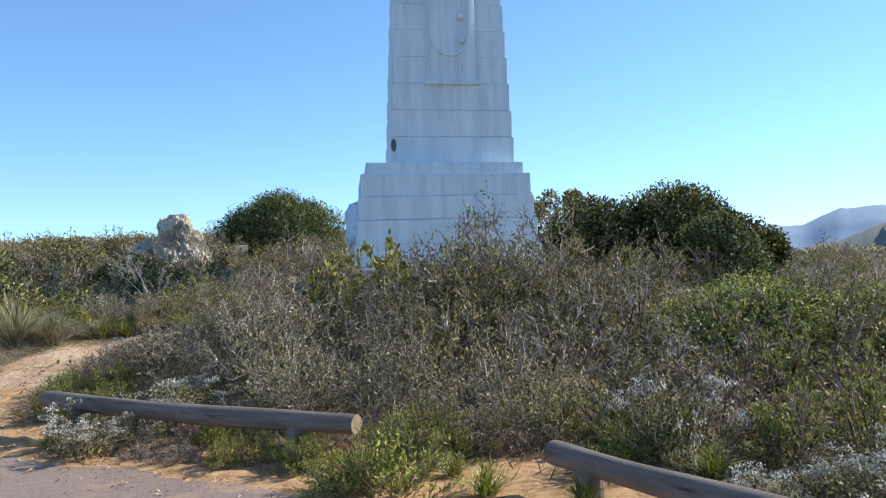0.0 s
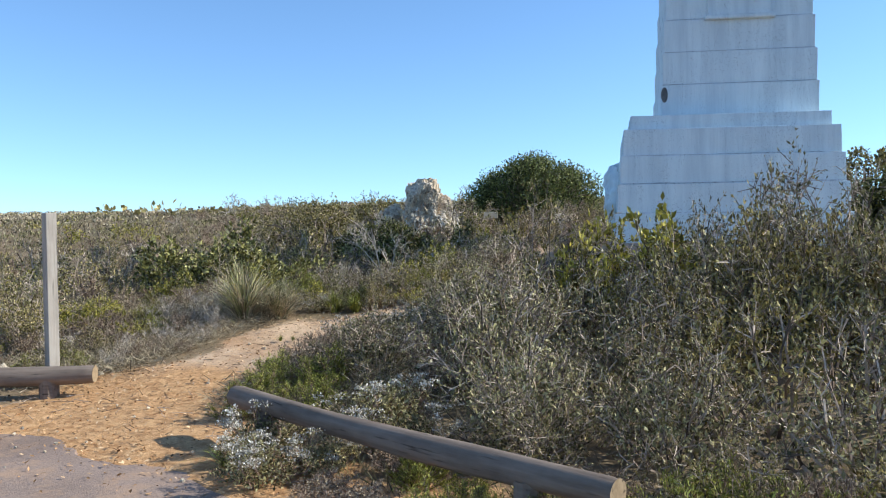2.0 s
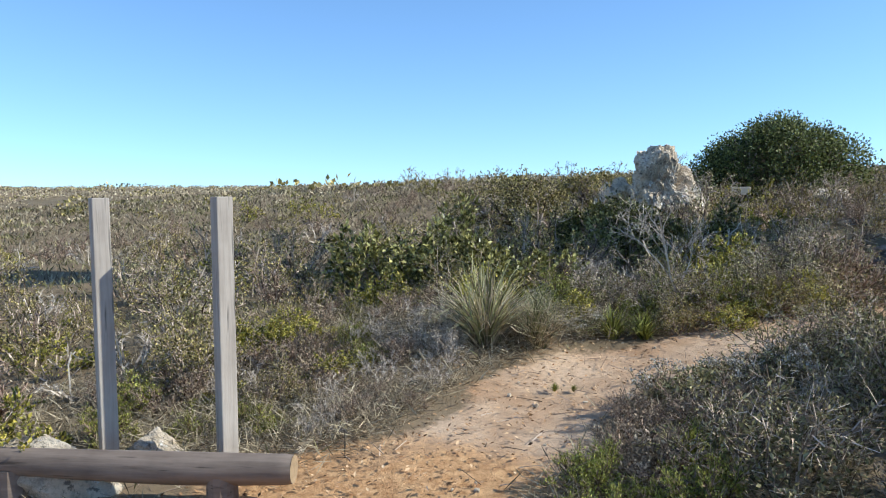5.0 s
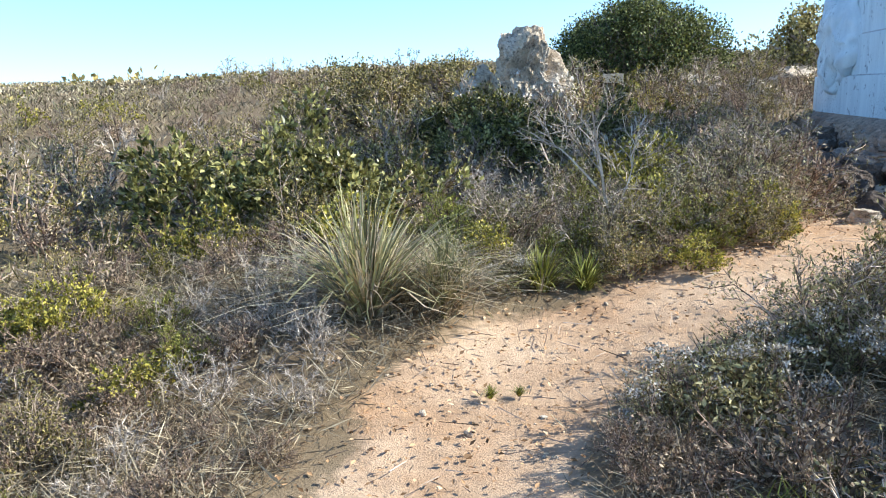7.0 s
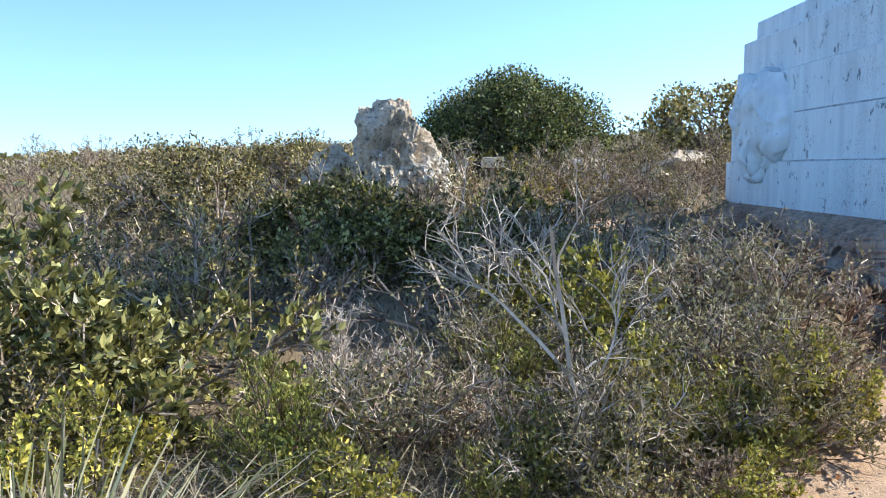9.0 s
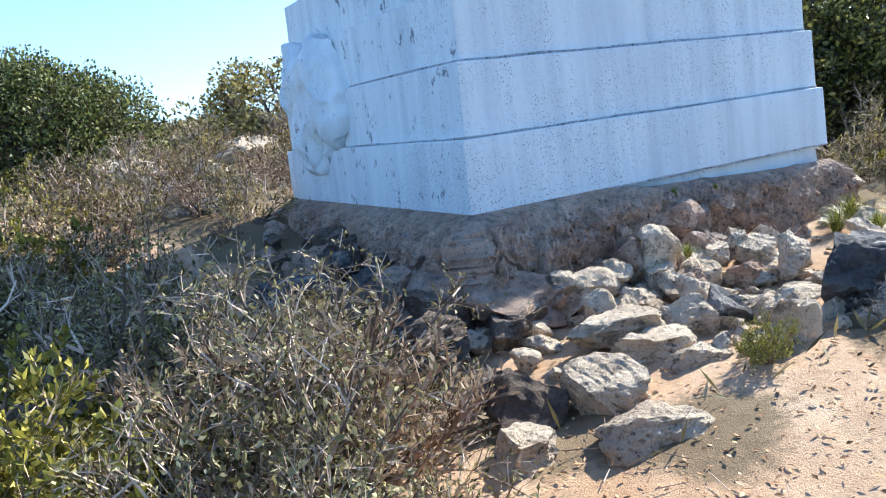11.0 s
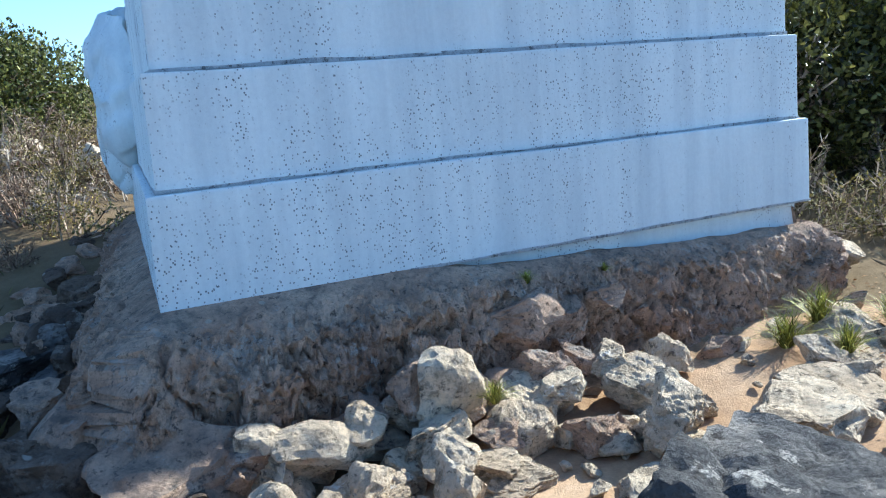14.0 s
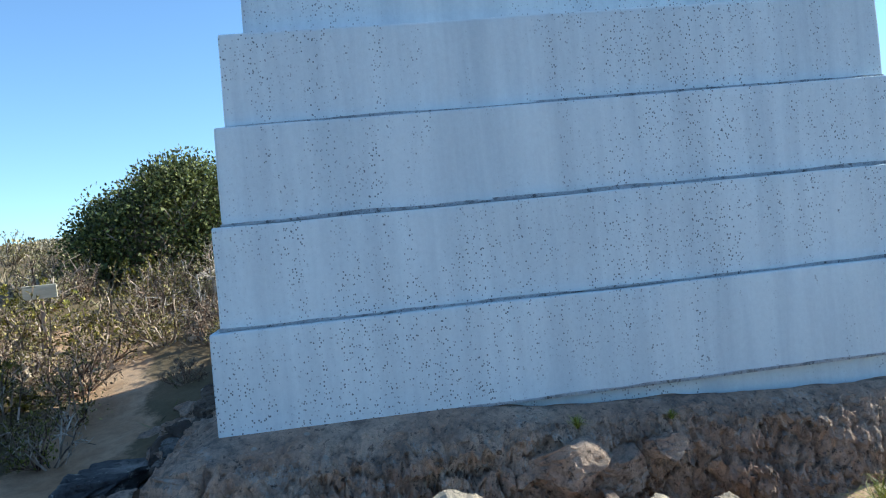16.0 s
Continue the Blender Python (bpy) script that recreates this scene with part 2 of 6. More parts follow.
def wood_material(name, dark, light, stretch):
    m, nt, b = shader(name, 0.85, 0.2)
    grain = tex(nt, "noise", 22, 6, 0.6, stretch, False)
    big = tex(nt, "noise", 3, 4, 0.6, (1, 1, 1), False)
    col = mixed(nt, 0.4, ramp(nt, grain, (0.3, dark), (0.7, light)), ramp(nt, big, (0.3, dark), (0.7, light)))
    crack = ramp(nt, tex(nt, "noise", 34, 3, 0.5, stretch, False), (0.30, 0.25), (0.38, 1.0))
    nt.links.new(mixed(nt, 0.8, col, crack, "MULTIPLY"), b.inputs["Base Color"])
    bump(nt, b, grain, 0.6, 0.008)
    return m


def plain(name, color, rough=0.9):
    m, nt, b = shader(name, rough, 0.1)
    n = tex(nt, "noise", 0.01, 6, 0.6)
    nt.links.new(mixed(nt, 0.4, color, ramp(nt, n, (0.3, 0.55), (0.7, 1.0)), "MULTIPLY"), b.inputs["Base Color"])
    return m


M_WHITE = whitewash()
M_ROCK = rock_material("grey_limestone", ((0.58, 0.45, 0.31), (0.78, 0.635, 0.46), (0.87, 0.75, 0.57), (0.86, 0.78, 0.64)), 1.0, 0.45)
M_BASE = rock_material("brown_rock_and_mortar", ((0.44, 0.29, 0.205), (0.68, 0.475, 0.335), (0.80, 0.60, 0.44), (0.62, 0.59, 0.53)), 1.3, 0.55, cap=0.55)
M_DARK = rock_material("dark_lichened_rock", ((0.10, 0.10, 0.10), (0.17, 0.165, 0.16), (0.52, 0.48, 0.42), (0.66, 0.62, 0.55)), 0.9, 0.85)
# Darker brown than M_BASE, for rocks at the footing's left side.
M_DUSKY = rock_material("dusky_brown_rock", ((0.11, 0.085, 0.068), (0.19, 0.145, 0.11), (0.34, 0.265, 0.20), (0.42, 0.39, 0.34)), 1.1, 0.5)
M_TAN = rock_material("tan_weathered_rock", ((0.56, 0.43, 0.29), (0.75, 0.62, 0.45), (0.84, 0.78, 0.68), (0.87, 0.86, 0.83)), 0.8, 0.75)
M_GRIME = rock_material("grimy_mortar", ((0.60, 0.63, 0.65), (0.66, 0.68, 0.70), (0.72, 0.73, 0.74), (0.42, 0.43, 0.44)), 1.5, 0.5)
M_GROUND = ground_material()
M_ASPHALT = asphalt_material()
M_LOG = wood_material("weathered_log", (0.11, 0.08, 0.06), (0.30, 0.23, 0.175), (1, 0.08, 1))
M_POST = wood_material("grey_timber", (0.26, 0.22, 0.18), (0.50, 0.44, 0.37), (1, 1, 0.06))
M_END = wood_material("sawn_log_end", (0.20, 0.14, 0.08), (0.40, 0.29, 0.17), (1, 1, 1))
M_BOARD = wood_material("pale_board", (0.55, 0.45, 0.30), (0.75, 0.66, 0.50), (0.1, 1, 1))
M_TWIG = twig_material("grey_twigs", (0.20, 0.145, 0.105), (0.68, 0.55, 0.43))
M_PALE = twig_material("bleached_twigs", (0.36, 0.30, 0.235), (0.66, 0.57, 0.46))
M_BROWN = twig_material("brown_twigs", (0.16, 0.105, 0.075), (0.50, 0.36, 0.26))
M_OLIVE = leaf_material("olive_leaves", (0.12, 0.10, 0.03), (0.31, 0.255, 0.08), (0.58, 0.46, 0.17))
M_SAGE = leaf_material("sage_leaves", (0.13, 0.115, 0.045), (0.32, 0.28, 0.115), (0.56, 0.48, 0.25))
M_DEEP = leaf_material("deep_green_leaves", (0.04, 0.045, 0.013), (0.115, 0.12, 0.03), (0.34, 0.31, 0.085), 0.38, 0.32)
M_FRESH = leaf_material("fresh_green_leaves", (0.13, 0.14, 0.025), (0.32, 0.315, 0.058), (0.52, 0.49, 0.11))
M_YELLOW = leaf_material("yellow_green_leaves", (0.17, 0.16, 0.03), (0.37, 0.33, 0.055), (0.58, 0.47, 0.085))
M_HEATH = leaf_material("heath_leaves", (0.20, 0.145, 0.10), (0.38, 0.285, 0.19), (0.54, 0.43, 0.28))
M_BLADE = leaf_material("tussock_blades", (0.20, 0.21, 0.09), (0.38, 0.36, 0.16), (0.64, 0.53, 0.29))
M_FLOWER = leaf_material("cream_flowers", (0.55, 0.47, 0.36), (0.66, 0.59, 0.48), (0.72, 0.68, 0.60), 0.8, 0.15)
M_DOME = leaf_material("dull_thicket_leaves", (0.045, 0.056, 0.018), (0.13, 0.145, 0.042), (0.31, 0.31, 0.09), 0.5, 0.3)
M_STRAW = leaf_material("straw_and_dry_stalks", (0.28, 0.21, 0.13), (0.47, 0.38, 0.24), (0.66, 0.56, 0.37), 0.8, 0.2)
M_LEAFY = leaf_material("broad_glossy_leaves", (0.09, 0.09, 0.025), (0.25, 0.23, 0.065), (0.56, 0.50, 0.19), 0.36, 0.25)
M_LITTER = leaf_material("dry_litter", (0.30, 0.16, 0.065), (0.58, 0.34, 0.16), (0.70, 0.50, 0.29), 0.9, 0.0)


# ---- lie of the land ----
def smooth(a, b, x):
    t = np.clip((np.asarray(x, float) - a) / (b - a), 0, 1)
    return t * t * (3 - 2 * t)


def land(x, y):
    """Height of the ground."""
    x, y = np.asarray(x, float), np.asarray(y, float)
    hill = np.interp(y, (7.4, 8.5, 10.4, 11.8, 13.5, 16, 18, 21, 23.5, 30, 45, 90, 130, 300, 3000), (-0.17, -0.13, 0.1, 0.26, 0.30, 0.34, 0.52, 0.95, 1.3, 2.0, 2.6, 3.3, 2.6, -6, -30))
    flat = np.interp(y, (7.4, 16, 20, 30, 45, 90, 300, 3000), (-0.17, 0.3, 0.55, 0.85, 0.9, 0.2, -8, -30))
    s = smooth(-1.5, 9, x)
    z = hill * (1 - s) + flat * s
    side = smooth(12, 60, -x) * smooth(0, 40, y)
    z = z * (1 - side) + side * np.interp(np.hypot(x, y), (0, 40, 70, 95, 140, 300, 3000), (0, 1.2, 2.4, 3.1, 2.4, -6, -30))
    near = smooth(40, 5, np.hypot(x, y - 10)) * smooth(7.2, 9.5, y)
    z = z + near * 0.035 * (np.sin(x * 2.1 + 0.7 * y) + np.sin(1.7 * y - 0.9 * x + 1.3))
    return z


PATH_LINE = np.array([(-4.3, 6.6), (-4.85, 8.2), (-4.75, 9.4), (-4.82, 10.3), (-4.6, 11.1), (-3.9, 11.9), (-3.2, 12.9), (-2.9, 13.6)])
PATH_BACK = np.array([(-3.2, 14.2), (-3.5, 16.5), (-3.9, 18.5), (-4.6, 20.2), (-5.6, 21.8)])
CLEAR = np.array([(-2.8, 13.2), (-1.2, 13.6), (0.4, 13.3), (1.6, 15.0), (2.6, 16.5)])
STONES = np.array([(-1.6, 15.2), (-0.5, 15.8), (0.6, 16.1), (2.2, 16.3), (3.2, 16.0)])
ROAD_EDGE = np.array([(-40, 3.6), (-9, 5.9), (-6.4, 6.45), (-5.4, 7.25), (-4.6, 7.2), (-4.0, 6.92), (-3.3, 6.8), (-1.5, 6.15), (-0.6, 5.5), (0.5, 4.5), (1.5, 3.1), (2.6, 1.0), (30, -25)])


def line_distance(px, py, line):
    px, py = np.asarray(px, float), np.asarray(py, float)
    best = np.full(px.shape, 1e9)
    for (ax, ay), (bx, by) in zip(line[:-1], line[1:]):
        dx, dy = bx - ax, by - ay
        t = np.clip(((px - ax) * dx + (py - ay) * dy) / (dx * dx + dy * dy), 0, 1)
        best = np.minimum(best, np.hypot(px - ax - t * dx, py - ay - t * dy))
    return best


def on_road(x, y):
    return np.asarray(y) < np.interp(x, ROAD_EDGE[:, 0], ROAD_EDGE[:, 1])


# ---- monument frame: origin at the front left corner, u along the front, v inwards ----
A = radians(12.0)
MON = Matrix.Translation((-2.05, 16.54, 0)) @ Matrix.Rotation(A, 4, "Z")
WIDE, DEEP_M = 3.81, 3.7


def in_monument(x, y):
    q = MON.inverted() @ Vector((float(x), float(y), 0))
    return -0.7 < q.x < WIDE + 0.5 and -0.75 < q.y < DEEP_M + 0.5


# ---- ground ----
def spread(lo, hi, step, far):
    out, d = [], step
    while (out[-1] if out else 0) < far:
        d *= 1.22
        out.append((out[-1] if out else 0) + d)
    out = np.array(out)
    return np.concatenate([lo - out[::-1], np.arange(lo, hi, step), hi + out])


def build_ground():
    xs, ys = spread(-11, 7, 0.11, 3000), spread(2, 23, 0.11, 3000)
    gx, gy = np.meshgrid(xs, ys)
    z = land(gx, gy)
    track = np.minimum(line_distance(gx, gy, PATH_LINE) / (1.0 - 0.34 * smooth(8.3, 9.3, gy) * smooth(12.5, 11.5, gy)), np.minimum(line_distance(gx, gy, PATH_BACK) / 0.55, line_distance(gx, gy, CLEAR) / 0.9))
    track = np.minimum(track, line_distance(gx, gy, STONES) / 1.1)
    wob = 0.18 * np.sin(gx * 3.3 + gy * 1.7) + 0.12 * np.sin(gx * 7.1 - gy * 5.3)
    sand = np.clip(1.25 - track + wob, 0, 1)
    near_road = np.abs(gy - np.interp(gx, ROAD_EDGE[:, 0], ROAD_EDGE[:, 1]))
    gravel = np.clip(1.5 - near_road / (0.9 + 1.1 * smooth(-1.5, 0.2, gx)) + wob, 0, 1) * (gy < 9.5)
    gravel = np.maximum(gravel, np.clip(1.35 - line_distance(gx, gy, PATH_LINE[:3]) / 0.95 + wob, 0, 1) * smooth(10.3, 8.2, gy))
    rng = np.random.default_rng(5)
    z = z - 0.03 * np.clip(1.2 - track, 0, 1) + 0.008 * rng.standard_normal(z.shape) * (np.abs(gx) < 15) * (gy < 30)
    z = np.where(on_road(gx, gy), np.minimum(z, -0.19), z)
    nx, ny = len(xs), len(ys)
    idx = np.arange(nx * ny).reshape(ny, nx)
    faces = np.stack([idx[:-1, :-1], idx[:-1, 1:], idx[1:, 1:], idx[1:, :-1]], -1).reshape(-1, 4)
    me = mesh_from("ground", np.stack([gx, gy, z], -1).reshape(-1, 3), faces, True)
    for name, data in (("sand", sand), ("gravel", gravel)):
        me.attributes.new(name, "FLOAT", "POINT").data.foreach_set("value", data.astype(np.float32).ravel())
    tagged(part("ground", me, M_GROUND), "sandy soil with pale worn track and dry litter", "ground", kind="structure")
    # asphalt with a crumbling edge
    rng = np.random.default_rng(8)
    ex = np.concatenate([np.linspace(-40, -9, 20), np.arange(-9, 3, 0.06), np.linspace(3, 30, 20)])
    rough = np.convolve(rng.standard_normal(len(ex) + 8), np.ones(9) / 3, 'valid')
    ey = np.interp(ex, ROAD_EDGE[:, 0], ROAD_EDGE[:, 1]) + 0.04 * np.sin(ex * 5.1) + 0.035 * rough + 0.008 * rng.standard_normal(len(ex))
    rows = [np.stack([ex, ey + 0.02, np.full(len(ex), -0.205)], -1), np.stack([ex, ey, np.full(len(ex), -0.168)], -1), np.stack([ex, np.minimum(ey - 0.6, ey), np.full(len(ex), -0.16)], -1), np.stack([ex, np.full(len(ex), -60.0), np.full(len(ex), -0.16)], -1)]
    n = len(ex)
    idx = np.arange(4 * n).reshape(4, n)
    faces = np.stack([idx[:-1, :-1], idx[1:, :-1], idx[1:, 1:], idx[:-1, 1:]], -1).reshape(-1, 4)
    tagged(part("road", mesh_from("road", np.concatenate(rows), faces), M_ASPHALT), "worn grey asphalt parking area with crumbled edge", "asphalt", kind="structure")


build_ground()


def build_ridge(name, dist, base, heights, b0, b1, color, label, seed):
    """A far range of hills as a rising sheet with slopes."""
    rng = np.random.default_rng(seed)
    n = 160
    ang = np.radians(np.linspace(b0, b1, n))
    t = np.linspace(0, 1, n)
    h = np.interp(t, np.linspace(0, 1, len(heights)), heights)
    for k in range(1, 6):
        h = h + dist * 0.006 / k * np.sin(t * 23 * k + rng.uniform(0, 6))
    rows = [np.stack([np.sin(ang) * dist * f, np.cos(ang) * dist * f, base + (h - base) * g + rng.normal(0, dist * 0.0006, n)], -1) for f, g in ((0.8, 0.0), (0.88, 0.3), (0.94, 0.62), (1.0, 1.0), (1.15, 0.1))]
    idx = np.arange(5 * n).reshape(5, n)
    faces = np.stack([idx[:-1, :-1], idx[:-1, 1:], idx[1:, 1:], idx[1:, :-1]], -1).reshape(-1, 4)
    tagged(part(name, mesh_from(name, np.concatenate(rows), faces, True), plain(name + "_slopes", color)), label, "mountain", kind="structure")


# The range's blue is distance haze put into its slope colour.
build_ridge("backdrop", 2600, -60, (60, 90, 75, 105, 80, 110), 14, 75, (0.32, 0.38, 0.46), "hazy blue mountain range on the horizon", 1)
build_ridge("backdrop", 1100, -40, (-20, 78, 92, 95, 90, 90), 21, 75, (0.24, 0.23, 0.185), "long low scrub-covered hill in the distance", 2)


# ---- monument ----
def skew(bm):
    """The west side of the monument leans in plan."""
    for v in bm.verts:
        if v.co.x < 1.7:
            v.co.x += 0.055 * v.co.y


def course(parent, name, u0, v0, u1, v1, z0, z1, batter=0.012, seed=0):
    """One cast course of the monument, slightly battered, with worn edges."""
    rng = np.random.default_rng(seed)
    bm = bmesh.new()
    box(bm, u0, v0, z0, u1, v1, z1)
    long = [e for e in bm.edges]
    bmesh.ops.subdivide_edges(bm, edges=long, cuts=10, use_grid_fill=True)
    for v in bm.verts:
        top = (v.co.z - z0) / (z1 - z0)
        v.co.x += batter * top * (1 if v.co.x < (u0 + u1) / 2 else -1)
        v.co.y += batter * top * (1 if v.co.y < (v0 + v1) / 2 else -1)
        v.co += Vector(noise.noise_vector(v.co * 2.3 + Vector((seed, 0, 0)))) * 0.006
    skew(bm)
    edges = [e for e in bm.edges if e.calc_face_angle(0) > 1.0]
    bmesh.ops.bevel(bm, geom=edges, offset=0.012, segments=2, affect="EDGES", profile=0.6)
    for f in bm.faces:
        f.smooth = False
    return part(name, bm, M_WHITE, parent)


def build_monument():
    root = tagged(new("monument"), "tall whitewashed stepped masonry beacon on a rock plinth", "monument")
    root.matrix_world = MON
    levels = (0.60, 0.97, 1.475, 1.97, 2.445, 2.90, 3.14)
    insets = (0.05, 0.0, 0.05, 0.10, 0.155, 0.27)
    for k in range(6):
        i = insets[k]
        course(root, "base_course", i, i, WIDE - i, DEEP_M - i, levels[k], levels[k + 1], 0.008, k)
    for k in range(1, 6):                              # dirty mortar at the foot of each course
        i, h = insets[k], (0.016, 0.014, 0.018, 0.014, 0.012)[k - 1]
        bm = bmesh.new()
        box(bm, i - 0.004, i - 0.004, levels[k] + 0.001, WIDE - i + 0.004, DEEP_M - i + 0.004, levels[k] + h, 0.003)
        bmesh.ops.subdivide_edges(bm, edges=[e for e in bm.edges if e.calc_length() > 1], cuts=24, use_grid_fill=False)
        for v in bm.verts:
            if v.co.z > levels[k] + 0.01:
                v.co.z += 0.009 * noise.noise(v.co * 3.1) + 0.006 * noise.noise(v.co * 11)
        skew(bm)
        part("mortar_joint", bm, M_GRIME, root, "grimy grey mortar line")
    z, i = 3.14, 0
    u0, u1, v0, v1 = 0.82, 3.44, 0.62, 3.05
    for k in range(13):
        d = 0.027 * k
        course(root, "shaft_course", u0 + d, v0 + d * 0.9, u1 - d, v1 - d * 0.9, z, z + 0.56, -0.006, 20 + k)
        if k:
            bm = bmesh.new()
            box(bm, u0 + d - 0.004, v0 + d * 0.9 - 0.004, z + 0.001, u1 - d + 0.004, v1 - d * 0.9 + 0.004, z + 0.016)
            skew(bm)
            part("mortar_joint", bm, M_GRIME, root, "grimy grey mortar line")
        z += 0.56
    # crest panel: projecting slab, moulded sill, shield with bosses
    bm = bmesh.new()
    box(bm, 1.63, 0.62, 4.86, 2.67, 1.2, 7.4, 0.02)
    part("crest_panel", bm, M_WHITE, root, "projecting plaster panel")
    bm = bmesh.new()
    box(bm, 1.57, 0.565, 4.79, 2.73, 1.1, 4.865, 0.02)
    part("panel_sill", bm, M_WHITE, root)
    def outline(s):
        pts = [(2.13 - 0.44 * s * math.cos(a), 5.86 - 0.48 * s * math.sin(a)) for a in np.linspace(0, math.pi, 25)]
        return pts + [(2.13 + 0.44 * s, 7.0), (2.13 - 0.44 * s, 7.0)]
    for name, outer, inner, y in (("shield_rim", 1.0, 0.84, 0.555), ("shield_field", 0.84, 0.0, 0.605)):
        bm = bmesh.new()
        a = [bm.verts.new((x, y, zz)) for x, zz in outline(outer)]
        c = [bm.verts.new((x, 0.66, zz)) for x, zz in outline(outer)]
        n = len(a)
        for k in range(n):
            bm.faces.new((a[k], a[(k + 1) % n], c[(k + 1) % n], c[k]))
        if inner:
            d = [bm.verts.new((x, y, zz)) for x, zz in outline(inner)]
            e = [bm.verts.new((x, 0.66, zz)) for x, zz in outline(inner)]
            for k in range(n):
                bm.faces.new((a[k], d[k], d[(k + 1) % n], a[(k + 1) % n]))
                bm.faces.new((d[k], e[k], e[(k + 1) % n], d[(k + 1) % n]))
        else:
            bm.faces.new(a)
        bmesh.ops.recalc_face_normals(bm, faces=bm.faces)
        part(name, bm, M_WHITE, root, "raised plaster shield")
    for x, zz in ((2.36, 5.72), (2.36, 6.20)):
        bm = bmesh.new()
        bmesh.ops.create_uvsphere(bm, u_segments=16, v_segments=8, radius=0.08)
        bmesh.ops.translate(bm, verts=bm.verts, vec=(x, 0.59, zz))
        ob = part("boss", mesh_of("boss", bm, True), M_WHITE, root)
    for x, zz, h in ((1.84, 5.12, 0.2), (2.01, 5.12, 0.2), (2.20, 5.10, 0.22), (2.38, 5.06, 0.2)):
        bm = bmesh.new()
        box(bm, x, 0.60, zz, x + 0.035, 0.65, zz + h, 0.006)
        part("lettering_bar", bm, M_WHITE, root)
    # rough plaster hump on the side face
    bm = bmesh.new()
    bmesh.ops.create_icosphere(bm, subdivisions=5, radius=1)
    for v in bm.verts:
        p = v.co.copy()
        v.co = Vector((0.20 + p.x * 0.20, 2.7 + p.y * 0.72, 1.9 + p.z * 0.66))
        v.co += Vector(noise.noise_vector(v.co * 2.4)) * 0.11 + Vector(noise.noise_vector(v.co * 6.0)) * 0.07 + Vector(noise.noise_vector(v.co * 15.0)) * 0.025
    part("plaster_hump", mesh_of("plaster_hump", bm, True), M_WHITE, root, "rough lump of weathered plaster")
    # solid dark lump in place of a hollow; the hole's shade is its colour
    bm = bmesh.new()
    bmesh.ops.create_uvsphere(bm, u_segments=14, v_segments=8, radius=1)
    for v in bm.verts:
        v.co = Vector((0.90 + v.co.x * 0.06, 0.625 + v.co.y * 0.03, 3.53 + v.co.z * 0.14))
    part("weathered_hole", bm, M_DARK, root, "dark half-round lump for a hole in the plaster, shade in its colour")


build_monument()


def cell_hash(p):
    return math.modf(abs(math.sin(p.x * 12.99 + p.y * 78.23 + p.z * 37.7) * 437.5))[0]


